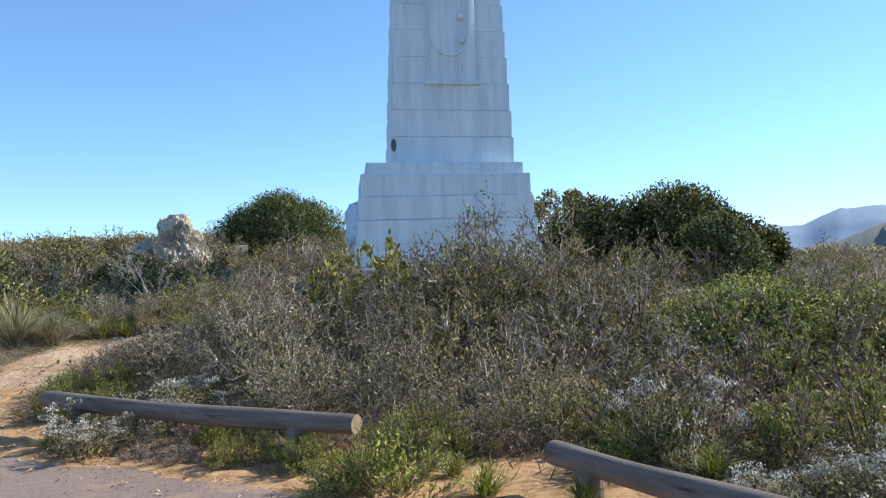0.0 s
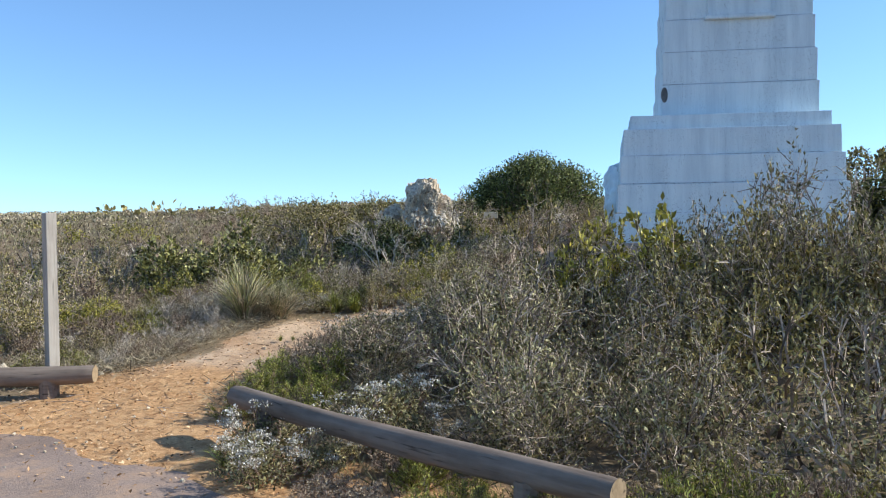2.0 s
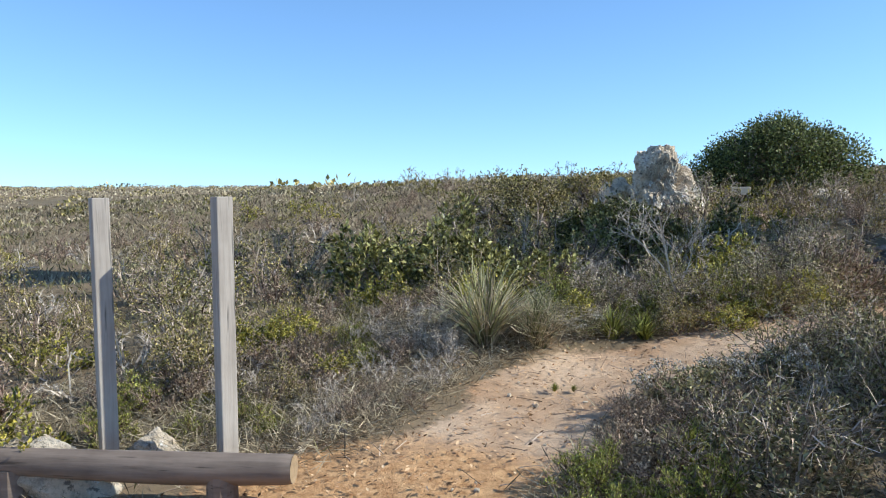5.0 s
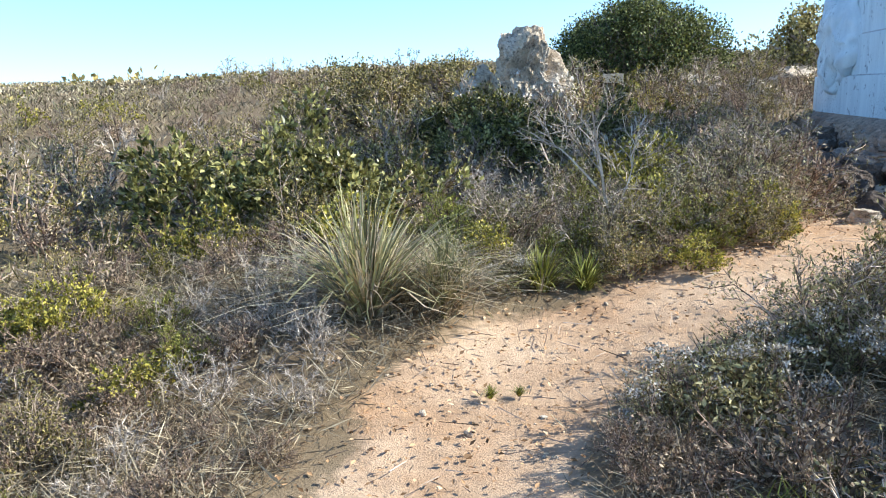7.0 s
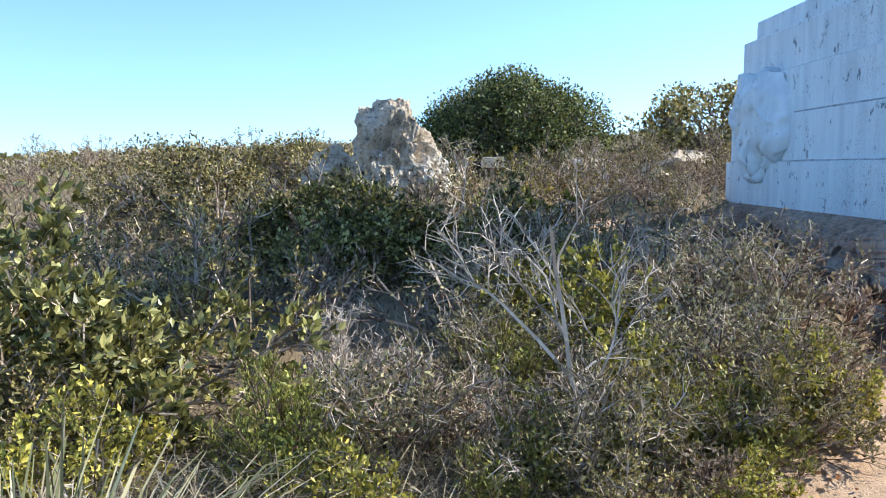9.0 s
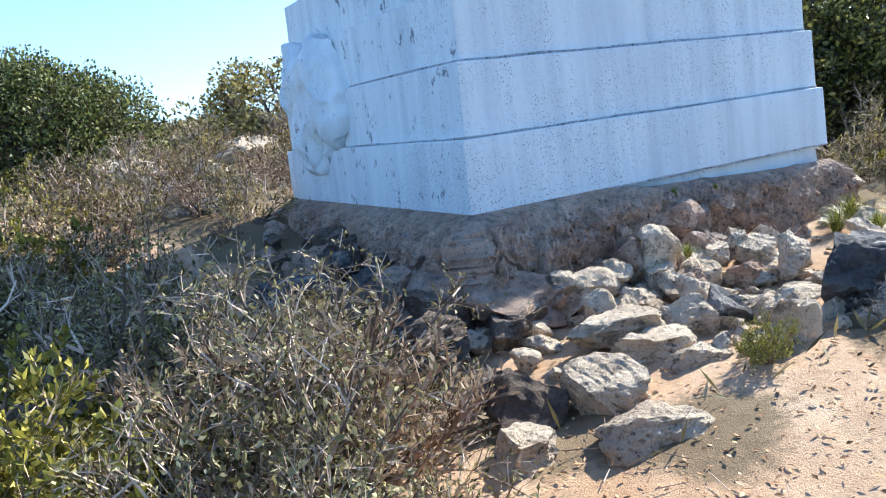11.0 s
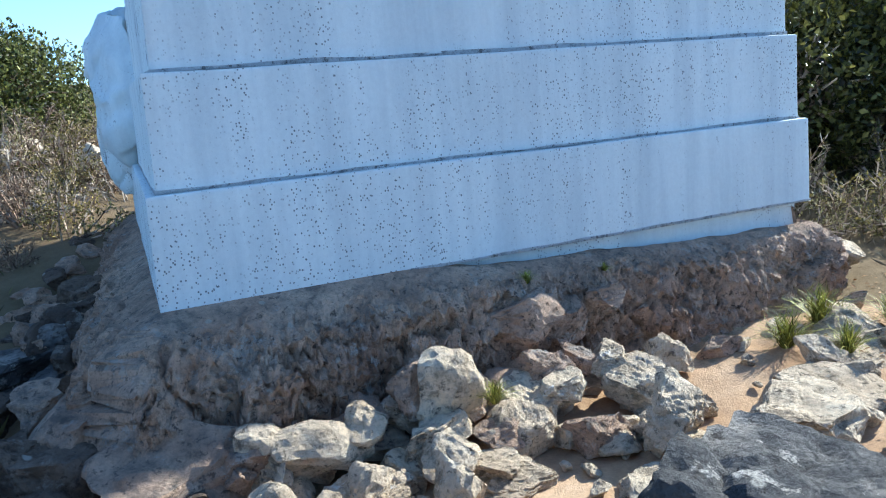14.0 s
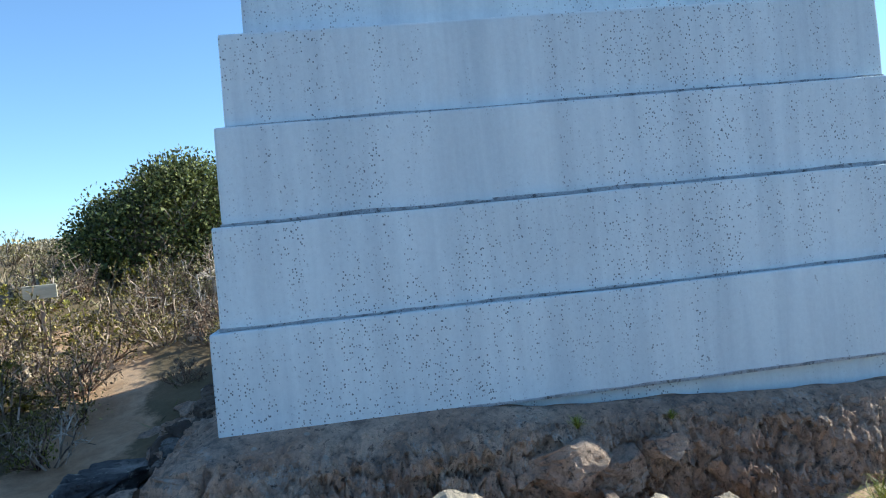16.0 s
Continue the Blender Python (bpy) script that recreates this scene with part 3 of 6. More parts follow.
def build_plinth():
    """The rock and mortar mass under the monument: a sloping shelf, then a broken upright face."""
    prof = ((-0.35, 0.97), (-0.10, 0.955), (0.02, 0.93), (0.10, 0.905), (0.18, 0.875), (0.25, 0.83), (0.295, 0.75), (0.32, 0.66), (0.335, 0.57), (0.345, 0.48), (0.37, 0.39), (0.43, 0.29), (0.53, 0.16), (0.65, -0.1))
    runs = ((Vector((0, 0, 0)), Vector((WIDE, 0, 0)), Vector((0, -1, 0)), 460), (Vector((WIDE, 0, 0)), Vector((WIDE, DEEP_M, 0)), Vector((1, 0, 0)), 110),
            (Vector((WIDE, DEEP_M, 0)), Vector((0, DEEP_M, 0)), Vector((0, 1, 0)), 70), (Vector((0, DEEP_M, 0)), Vector((0, 0, 0)), Vector((-1, 0, 0)), 300))
    pts = []
    for a, b, d, count in runs:
        for k in range(count):
            p = a.lerp(b, k / count)
            if p.x < 1.7:
                p.x += 0.055 * p.y
            rad = (p - Vector((WIDE / 2, DEEP_M / 2, 0))).normalized()
            corner = min((p - Vector(q)).length for q in ((0, 0, 0), (WIDE, 0, 0), (WIDE, DEEP_M, 0), (0, DEEP_M, 0)))
            w = 0.5 * max(0.0, 1 - corner / 0.5)
            pts.append((p, (d * (1 - w) + rad * w).normalized()))
    fine = []
    for j in range(len(prof) * 6 - 5):
        a, f = j // 6, (j % 6) / 6
        b = min(a + 1, len(prof) - 1)
        fine.append((prof[a][0] * (1 - f) + prof[b][0] * f, prof[a][1] * (1 - f) + prof[b][1] * f))
    n, verts = len(pts), []
    rise = {round(p.x, 3): 0.055 * float(smooth(1.75, 1.05, p.x)) for p, d in pts}
    rims = [(float(smooth(1.1, -0.2, p.x) * smooth(2.0, 0.0, p.y)) * 0.30 + 0.10 * float(smooth(0.4, -0.2, p.x)), 0.09 * float(smooth(1.3, 3.6, p.x)), 0.30 * float(smooth(1.2, 2.2, p.x))) for p, d in pts]
    for off, z in fine:
        amp = float(smooth(0.0, 0.25, off))
        face = float(smooth(0.22, 0.32, off))
        for (p, d), (left, drop, slim) in zip(pts, rims):
            q = p + d * (off * (1 + left - slim) if off > 0 else off)
            q.z = z - (drop if off > -0.1 else 0.0) - (0.02 if off < 0 else 0.0) + rise[round(p.x, 3)] * max(0.0, 1 - max(0.0, off) / 0.35)
            if amp > 0:
                warp = q + Vector(noise.noise_vector(q * 3.0)) * 0.10 + Vector(noise.noise_vector(q * 9.0)) * 0.03
                dist, near = noise.voronoi(warp * 3.0)
                small, sub = noise.voronoi(warp * 8.5)
                stone = (cell_hash(near[0]) - 0.5) * 0.15 * face + 0.03 * cell_hash(sub[0])
                seam = 0.55 * (min(0.07, dist[1] - dist[0]) - 0.07) + 0.25 * (min(0.08, small[1] - small[0]) - 0.08)
                rough = 0.10 * noise.noise(q * 1.7) * face + 0.05 * noise.noise(q * 5.0) - 0.05 * abs(noise.noise(q * 11)) - 0.045 * abs(noise.noise(q * 24)) + 0.016 * noise.noise(q * 55)
                q += d * (amp * (stone + seam * face + rough))
                q.z += amp * (0.07 * noise.noise(q * 2.2) + 0.035 * noise.noise(q * 7.5) - 0.055 * abs(noise.noise(q * 14)) + 0.028 * noise.noise(q * 29) + 0.7 * seam)
            elif off > -0.2:
                q.z += 0.02 * noise.noise(q * 6)
            verts.append(tuple(q))
    m = len(fine)
    idx = np.arange(m * n).reshape(m, n)
    faces = np.stack([idx[:-1], idx[1:], np.roll(idx[1:], -1, 1), np.roll(idx[:-1], -1, 1)], -1).reshape(-1, 4)
    me = mesh_from("rock_plinth", np.array(verts), faces[:, ::-1].copy(), False)
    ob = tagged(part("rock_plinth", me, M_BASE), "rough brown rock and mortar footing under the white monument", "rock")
    ob.matrix_world = MON
    return ob


PLINTH = build_plinth()


# ---- boulders ----
def boulder_mesh(seed, sub=4, cuts=7, rough=0.16):
    """A rock: a ball broken by random planes, ledged, pitted and chipped along its edges."""
    rng = np.random.default_rng(seed)
    bm = bmesh.new()
    bmesh.ops.create_icosphere(bm, subdivisions=sub, radius=1)
    planes = [(Vector(unit(rng.standard_normal(3))), rng.uniform(0.40, 0.78)) for _ in range(cuts)]
    bed = Vector(unit(np.array([rng.normal(0, 0.3), rng.normal(0, 0.3), 1.0])))
    o = Vector((seed * 3.7, seed * 1.3, seed * 2.9))
    for v in bm.verts:
        p = v.co.copy()
        for nrm, d in planes:
            over = p.dot(nrm) - d - 0.05 * noise.noise(v.co * 3 + o)
            if over > 0:
                p -= nrm * over
        layer = p.dot(bed) * 4.5 + 0.6 * noise.noise(p * 1.5 + o)
        p -= v.co * (0.05 * max(0.0, 1 - abs(layer - round(layer)) * 7))
        p += v.co * (noise.noise(p * 1.5 + o) * rough + 0.06 * noise.noise(p * 4 + o) - 0.06 * abs(noise.noise(p * 8 + o)) - 0.04 * abs(noise.noise(p * 17 + o)))
        v.co = p
    return mesh_of("boulder", bm, False)


ROCKS = [boulder_mesh(k, 5 if k < 5 else 4, 9 + 2 * (k % 4), 0.10 + 0.02 * (k % 3)) for k in range(11)]
ROCK_SETS = {"stained": M_DUSKY, "grey": M_ROCK, "dark": M_DARK, "tan": M_TAN, "brown": M_BASE}
ROCK_DATA = {}
for key, material in ROCK_SETS.items():
    for k, me in enumerate(ROCKS):
        copy = me.copy()
        copy.materials.clear()
        copy.materials.append(material)
        ROCK_DATA[key, k] = copy
ROCK_LABELS = {"stained": "dark brown rock lying beside the monument footing", "grey": "weathered pale grey limestone boulder lying on sandy ground", "dark": "large boulder stained dark with black and white lichen", "tan": "cream and tan weathered rock outcrop with hollows", "brown": "rounded brown rock against the monument footing"}


def boulder(tone, kind, x, y, z, sx, sy, sz, rz=0, tilt=0, group="boulders before the monument"):
    ob = tagged(new("boulder", ROCK_DATA[tone, kind]), ROCK_LABELS[tone], "rock", group)
    ob.matrix_world = pose(x, y, z, tilt, tilt * 0.6, rz) @ Matrix.Diagonal((sx, sy, sz, 1))
    return ob


rng = np.random.default_rng(41)
for k in range(13):                                    # stones bedded in the footing
    along, low = rng.uniform(-0.45, WIDE + 0.1), rng.uniform(0, 1)
    s = rng.uniform(0.07, 0.17)
    ob = new("stone", ROCK_DATA["brown", k % 11])
    ob.parent = PLINTH
    if k % 4 == 3:
        ob.matrix_basis = pose(-0.36 - 0.25 * low, rng.uniform(-0.2, 2.6), 0.78 - 0.42 * low, rng.uniform(-40, 40), rng.uniform(-40, 40), rng.uniform(0, 360)) @ Matrix.Diagonal((s * 1.4, s, s, 1))
    else:
        ob.matrix_basis = pose(along, -0.24 - 0.22 * low - 0.2 * max(0, 0.6 - along), 0.76 - 0.42 * low, rng.uniform(-40, 40), rng.uniform(-40, 40), rng.uniform(0, 360)) @ Matrix.Diagonal((s * 1.4, s, s, 1))


FRONT_ROCKS = [
    ("dark", 0, -0.30, 14.95, 0.50, 0.47, 0.44, 0.52, 20), ("grey", 1, 0.35, 15.75, 0.40, 0.42, 0.28, 0.2, 40), ("grey", 2, -0.02, 15.95, 0.49, 0.17, 0.16, 0.19, 10),
    ("grey", 3, 0.28, 16.55, 0.50, 0.12, 0.11, 0.13, 0), ("grey", 4, -0.55, 16.25, 0.47, 0.17, 0.14, 0.16, 60), ("grey", 5, -0.95, 16.2, 0.58, 0.17, 0.15, 0.21, 20),
    ("grey", 6, -1.0, 15.95, 0.50, 0.15, 0.12, 0.10, 70), ("grey", 7, -1.03, 15.68, 0.46, 0.10, 0.10, 0.14, 30), ("grey", 8, -1.5, 16.05, 0.54, 0.20, 0.11, 0.11, 15),
]
MORE_ROCKS = [
    ("dark", 9, -1.1, 15.35, 0.42, 0.15, 0.14, 0.16, 50), ("grey", 10, -0.95, 15.02, 0.44, 0.11, 0.10, 0.15, 15), ("grey", 2, -1.36, 15.3, 0.44, 0.21, 0.15, 0.17, -40),
    ("grey", 0, -1.8, 15.38, 0.48, 0.27, 0.2, 0.13, 10), ("grey", 1, -1.72, 15.14, 0.40, 0.26, 0.18, 0.13, 20), ("grey", 3, -1.55, 14.9, 0.36, 0.2, 0.15, 0.12, -10),
    ("grey", 4, -2.2, 14.75, 0.40, 0.22, 0.18, 0.16, 30), ("stained", 6, -2.55, 14.95, 0.40, 0.24, 0.2, 0.18, 80), ("brown", 7, -2.45, 16.38, 0.60, 0.28, 0.25, 0.21, 10),
]
PILE_ROCKS = [
    ("grey", 5, -1.72, 16.05, 0.57, 0.12, 0.11, 0.10, 25), ("grey", 6, -1.3, 16.1, 0.62, 0.12, 0.09, 0.09, 80), ("grey", 7, -1.32, 15.85, 0.46, 0.13, 0.09, 0.09, 50),
    ("grey", 8, -1.68, 15.7, 0.46, 0.10, 0.10, 0.14, 10), ("grey", 9, -1.5, 15.65, 0.42, 0.10, 0.09, 0.13, 35), ("brown", 10, -0.45, 16.6, 0.74, 0.20, 0.15, 0.15, 15),
    ("grey", 2, -0.75, 15.85, 0.36, 0.2, 0.16, 0.08, 0), ("grey", 3, -0.3, 15.6, 0.35, 0.26, 0.2, 0.07, 70), ("grey", 4, 0.05, 16.35, 0.38, 0.25, 0.16, 0.09, 20),
]
SIDE_ROCKS = [
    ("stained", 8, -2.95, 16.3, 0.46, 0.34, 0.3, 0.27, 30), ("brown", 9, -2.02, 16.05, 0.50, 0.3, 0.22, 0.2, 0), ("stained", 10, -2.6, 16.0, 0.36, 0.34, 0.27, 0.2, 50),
    ("dark", 0, -3.1, 17.4, 0.55, 0.36, 0.45, 0.26, 75), ("grey", 5, 2.25, 17.0, 0.52, 0.22, 0.15, 0.14, 10), ("grey", 6, 1.4, 16.68, 0.45, 0.27, 0.19, 0.15, 40),
    ("grey", 7, 1.9, 16.4, 0.42, 0.16, 0.13, 0.08, 0), ("grey", 8, 2.0, 17.5, 0.6, 0.2, 0.16, 0.1, 60), ("dark", 9, 1.7, 15.5, 0.42, 0.18, 0.16, 0.15, 20),
]
FOOT_ROCKS = [
    ("grey", 1, -1.14, 14.78, 0.46, 0.13, 0.11, 0.20, 10), ("brown", 3, -0.98, 16.32, 0.62, 0.19, 0.14, 0.17, 35), ("brown", 2, -1.25, 16.28, 0.56, 0.15, 0.11, 0.10, 70), ("brown", 4, -0.28, 16.72, 0.70, 0.20, 0.12, 0.14, 12),
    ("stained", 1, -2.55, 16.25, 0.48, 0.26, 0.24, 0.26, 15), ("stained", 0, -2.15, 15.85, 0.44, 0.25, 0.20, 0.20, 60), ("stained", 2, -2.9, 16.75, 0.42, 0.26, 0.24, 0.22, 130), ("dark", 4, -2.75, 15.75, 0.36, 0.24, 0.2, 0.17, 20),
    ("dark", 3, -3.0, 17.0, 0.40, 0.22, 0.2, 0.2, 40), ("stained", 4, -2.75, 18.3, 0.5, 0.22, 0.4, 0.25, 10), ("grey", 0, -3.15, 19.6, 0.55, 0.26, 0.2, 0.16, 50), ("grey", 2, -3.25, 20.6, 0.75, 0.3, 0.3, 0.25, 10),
    ("grey", 4, 0.75, 15.95, 0.40, 0.34, 0.2, 0.12, 25), ("grey", 0, 1.15, 16.3, 0.40, 0.28, 0.2, 0.10, 80), ("grey", 3, -2.2, 14.35, 0.36, 0.26, 0.2, 0.14, 0), ("grey", 1, -2.75, 14.5, 0.34, 0.2, 0.16, 0.12, 70),
]
BACK_ROCKS = [
    ("grey", 1, -3.8, 20.2, 0.66, 0.42, 0.3, 0.2, 0), ("grey", 3, -3.5, 21.3, 0.95, 0.55, 0.4, 0.35, 40), ("grey", 2, -3.2, 22.6, 1.25, 0.5, 0.4, 0.35, 80),
    ("grey", 4, -4.4, 23.2, 1.4, 0.45, 0.35, 0.3, 20), ("dark", 5, -3.5, 20.8, 0.85, 0.35, 0.3, 0.25, 0), ("grey", 6, -2.6, 24.4, 1.55, 0.6, 0.4, 0.3, 10),
    ("tan", 7, -6.5, 8.36, -0.02, 0.18, 0.14, 0.15, 30), ("tan", 8, -6.68, 7.85, -0.04, 0.38, 0.2, 0.2, 25),
]
for group in (FRONT_ROCKS, MORE_ROCKS, PILE_ROCKS, SIDE_ROCKS, FOOT_ROCKS, BACK_ROCKS):
    for tone, kind, x, y, z, sx, sy, sz, rz in group:
        boulder(tone, kind, x, y, z - 0.06, sx * 1.22, sy * 1.22, sz * 1.22, rz, (kind * 17) % 23 - 11)
rng = np.random.default_rng(29)
for k in range(100):                                     # rocks heaped against the side and the front of the footing
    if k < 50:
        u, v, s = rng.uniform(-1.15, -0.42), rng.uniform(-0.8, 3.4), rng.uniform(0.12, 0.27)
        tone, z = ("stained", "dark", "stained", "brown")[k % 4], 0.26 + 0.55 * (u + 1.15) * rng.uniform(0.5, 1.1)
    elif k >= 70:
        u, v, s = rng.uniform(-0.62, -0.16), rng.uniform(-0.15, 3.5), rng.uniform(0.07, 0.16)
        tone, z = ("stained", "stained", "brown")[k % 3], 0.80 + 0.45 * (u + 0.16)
    else:
        u, v, s = rng.uniform(0.1, 2.1), rng.uniform(-0.85, -0.42), rng.uniform(0.09, 0.17)
        tone, z = ("grey", "brown", "tan")[k % 3], 0.34 + 0.45 * (v + 0.85) * rng.uniform(0.6, 1.1)
    q = MON @ Vector((u, v, 0))
    boulder(tone, k % 5 if s > 0.13 else k % 11, q.x, q.y, z, s * 1.3, s, s * rng.uniform(0.7, 1.0), rng.uniform(0, 360), rng.uniform(-25, 25), "rocks heaped against the footing")
rng = np.random.default_rng(17)
for k in range(260):                                    # smaller stones among the boulders
    x, y = rng.uniform(-2.6, 2.6), rng.uniform(14.7, 16.8)
    if line_distance(x, y, CLEAR[:4]) < 0.75 or y < 14.7:
        continue
    s = 0.03 + 0.10 * rng.uniform(0, 1) ** 2
    boulder("grey", 5 + k % 6, x, y, float(land(x, y)) + s * 0.3 - 0.02, s * 1.3, s, s * 0.8, rng.uniform(0, 360), rng.uniform(-30, 30), "small stones before the monument")


def build_outcrop():
    """The tall pale rock on the rise."""
    bm = bmesh.new()
    bmesh.ops.create_icosphere(bm, subdivisions=6, radius=1)
    for v in bm.verts:
        p = v.co.copy()
        h = (p.z + 1) / 2
        r = max(math.hypot(p.x, p.y), 1e-4)
        g = r ** -0.5
        q = Vector((p.x * g * (0.60 if p.x < 0 else 0.36 + 0.72 * (1 - h)), p.y * g * (0.5 + 0.3 * (1 - h)), p.z * 0.97))
        q.z -= 0.18 * max(0.0, p.x) * max(0.0, p.z)
        q += p * (noise.noise(p * 1.9 + Vector((3, 1, 7))) * 0.16)
        q -= p * max(0, noise.noise(p * 3.1 + Vector((4, 1, 2))) - 0.14) * 0.5
        q += p * (0.06 * noise.noise(p * 5.5) - 0.10 * abs(noise.noise(p * 9)) - 0.05 * abs(noise.noise(p * 19)) + 0.02 * noise.noise(p * 37))
        v.co = q
    ob = tagged(part("rock_outcrop", mesh_of("rock_outcrop", bm, False), M_TAN), "tall cream and tan rock outcrop with dark hollows", "rock")
    ob.matrix_world = pose(-6.85, 20.2, 1.44, 0, 0, 0)
    boulder("tan", 2, -7.65, 20.0, 1.5, 0.5, 0.42, 0.46, 30, 8, "rocks on the rise")


build_outcrop()


# ---- timber ----
def log_rail(x0, y0, x1, y1, z, r, posts, seed):
    rng = np.random.default_rng(seed)
    root = tagged(new("log_barrier"), "low barrier of a weathered round log on short posts", "barrier", "log barriers along the asphalt")
    d = Vector((x1 - x0, y1 - y0, 0))
    L = d.length
    root.matrix_world = Matrix.Translation((x0, y0, 0)) @ Matrix.Rotation(math.atan2(d.y, d.x) - math.pi / 2, 4, "Z")
    n, k = 60, 20
    verts = []
    for i in range(n):
        f = i / (n - 1)
        rr = r * (1.0 + 0.06 * math.sin(f * 9 + seed)) * (0.93 if i in (0, n - 1) else 1)
        for j in range(k):
            a = 2 * math.pi * j / k
            w = 1 + 0.05 * noise.noise(Vector((math.cos(a) * 2, f * L * 1.5, math.sin(a) * 2 + seed)))
            w -= 0.06 * max(0, noise.noise(Vector((a * 3, f * L * 0.7, seed))) - 0.2)
            verts.append((math.cos(a) * rr * w, f * L, z + math.sin(a) * rr * w + 0.012 * math.sin(f * 5 + seed)))
    idx = np.arange(n * k).reshape(n, k)
    faces = np.stack([idx[:-1], np.roll(idx[:-1], -1, 1), np.roll(idx[1:], -1, 1), idx[1:]], -1).reshape(-1, 4)
    part("log", mesh_from("log", np.array(verts), faces, True), M_LOG, root)
    for f, y in ((1, L + 0.002), (-1, -0.002)):
        bm = bmesh.new()
        bmesh.ops.create_circle(bm, cap_ends=True, segments=20, radius=r * 0.92)
        bmesh.ops.rotate(bm, verts=bm.verts, matrix=Matrix.Rotation(radians(-90 * f), 3, "X"))
        bmesh.ops.translate(bm, verts=bm.verts, vec=(0, y, z + 0.012 * math.sin((f > 0) * 5 + seed)))
        part("log_end", bm, M_END, root, "sawn end grain")
    for y in posts:
        bm = bmesh.new()
        bmesh.ops.create_cone(bm, cap_ends=True, segments=14, radius1=0.085, radius2=0.08, depth=z + 0.4)
        bmesh.ops.translate(bm, verts=bm.verts, vec=(0, y, (z - 0.4) / 2 - 0.03))
        part("post", bm, M_LOG, root)


log_rail(-7.58, 7.22, -5.30, 8.32, 0.05, 0.080, (0.45, 1.0, 2.15), 1)
log_rail(-3.40, 7.66, -0.57, 6.43, 0.10, 0.074, (0.4, 2.6), 2)
log_rail(0.71, 5.80, 2.17, 3.90, 0.05, 0.076, (0.3, 2.0), 3)


def timber_post(x, y, top, turn, lean):
    bm = bmesh.new()
    box(bm, -0.048, -0.048, -0.45, 0.048, 0.048, top, 0.006)
    root = tagged(part("timber_post", bm, M_POST), "upright square grey weathered timber post", "post", "pair of timber posts by the track")
    root.matrix_world = pose(x, y, 0, lean, 0, turn)


timber_post(-5.945, 8.48, 1.45, -20, 0)
timber_post(-6.60, 8.18, 1.45, -24, 0.4)


def build_sign():
    root = tagged(new("trail_sign"), "small blank pale wooden sign board on a thin post", "sign")
    root.matrix_world = pose(-5.63, 21.17, 0, 0, 0, 24)
    bm = bmesh.new()
    box(bm, -0.17, -0.02, 1.48, 0.17, 0.015, 1.63, 0.006)
    part("board", bm, M_BOARD, root)
    bm = bmesh.new()
    box(bm, -0.022, 0.016, 0.6, 0.022, 0.06, 1.56, 0.005)
    part("post", bm, M_BROWN, root)


build_sign()


# ---- plants ----
def tubes(p0, p1, r0, r1):
    """Thin three-sided tapered twigs."""
    d = unit(p1 - p0)
    ref = np.where(np.abs(d[:, 2:3]) < 0.9, np.array([[0, 0, 1.0]]), np.array([[1.0, 0, 0]]))
    a = unit(np.cross(d, ref))
    b = np.cross(d, a)
    ring0, ring1 = [], []
    for k in range(3):
        w = a * math.cos(k * 2.0944) + b * math.sin(k * 2.0944)
        ring0.append(p0 + w * r0[:, None])
        ring1.append(p1 + w * r1[:, None])
    verts = np.stack(ring0 + ring1, 1)
    n = len(p0)
    q = np.array([[0, 1, 4, 3], [1, 2, 5, 4], [2, 0, 3, 5]])
    return verts.reshape(-1, 3), (np.arange(n)[:, None, None] * 6 + q).reshape(-1, 4)


def blades(pos, way, side, length, width, belly=0.45):
    """Leaves: four-cornered, from stalk to tip."""
    mid = pos + way * (length * belly)[:, None]
    tip = pos + way * length[:, None]
    up = np.cross(side, way)
    verts = np.stack([pos, mid + side * (width / 2)[:, None] + up * (width * 0.12)[:, None], tip, mid - side * (width / 2)[:, None] + up * (width * 0.12)[:, None]], 1)
    return verts.reshape(-1, 3), np.arange(len(pos) * 4).reshape(-1, 4)


def ribbons(p0, p1, r0, r1, rng):
    """The finest twigs: single flat slivers."""
    d = unit(p1 - p0)
    a = unit(np.cross(d, rng.standard_normal(d.shape)))
    verts = np.stack([p0 - a * r0[:, None], p0 + a * r0[:, None], p1 + a * r1[:, None], p1 - a * r1[:, None]], 1)
    return verts.reshape(-1, 3), np.arange(len(p0) * 4).reshape(-1, 4)


def joined(*pieces):
    verts, faces, n = [], [], 0
    for a, f in pieces:
        verts.append(a)
        faces.append(f + n)
        n += len(a)
    return np.concatenate(verts), np.concatenate(faces)


def grow(rng, start, way, length, radius, steps, wobble, lift=0.0, thin=0.55):
    """Wandering stems. Returns nodes (n, steps + 1, 3) and radii."""
    n = len(start)
    nodes, d = [start], way.copy()
    for k in range(steps):
        d = unit(d + rng.standard_normal((n, 3)) * wobble + np.array([0, 0, lift]))
        nodes.append(nodes[-1] + d * (length / steps)[:, None])
    rad = radius[:, None] * np.linspace(1, thin, steps + 1)[None]
    return np.stack(nodes, 1), rad


def segments(nodes, rad):
    return nodes[:, :-1].reshape(-1, 3), nodes[:, 1:].reshape(-1, 3), rad[:, :-1].ravel(), rad[:, 1:].ravel()


def forks(rng, nodes, rad, each, lo, angle, up=0.2):
    """Starts and ways of side twigs, each to a stem, from beyond the part lo of it."""
    n, s, _ = nodes.shape
    i = np.repeat(np.arange(n), each)
    f = rng.uniform(lo, 1, n * each) * (s - 1)
    k = np.minimum(f.astype(int), s - 2)
    t = (f - k)[:, None]
    a, b = nodes[i, k], nodes[i, k + 1]
    way = unit(unit(b - a) + rng.standard_normal((n * each, 3)) * angle + np.array([0, 0, up]))
    return a * (1 - t) + b * t, way, rad[i, k] * 0.6


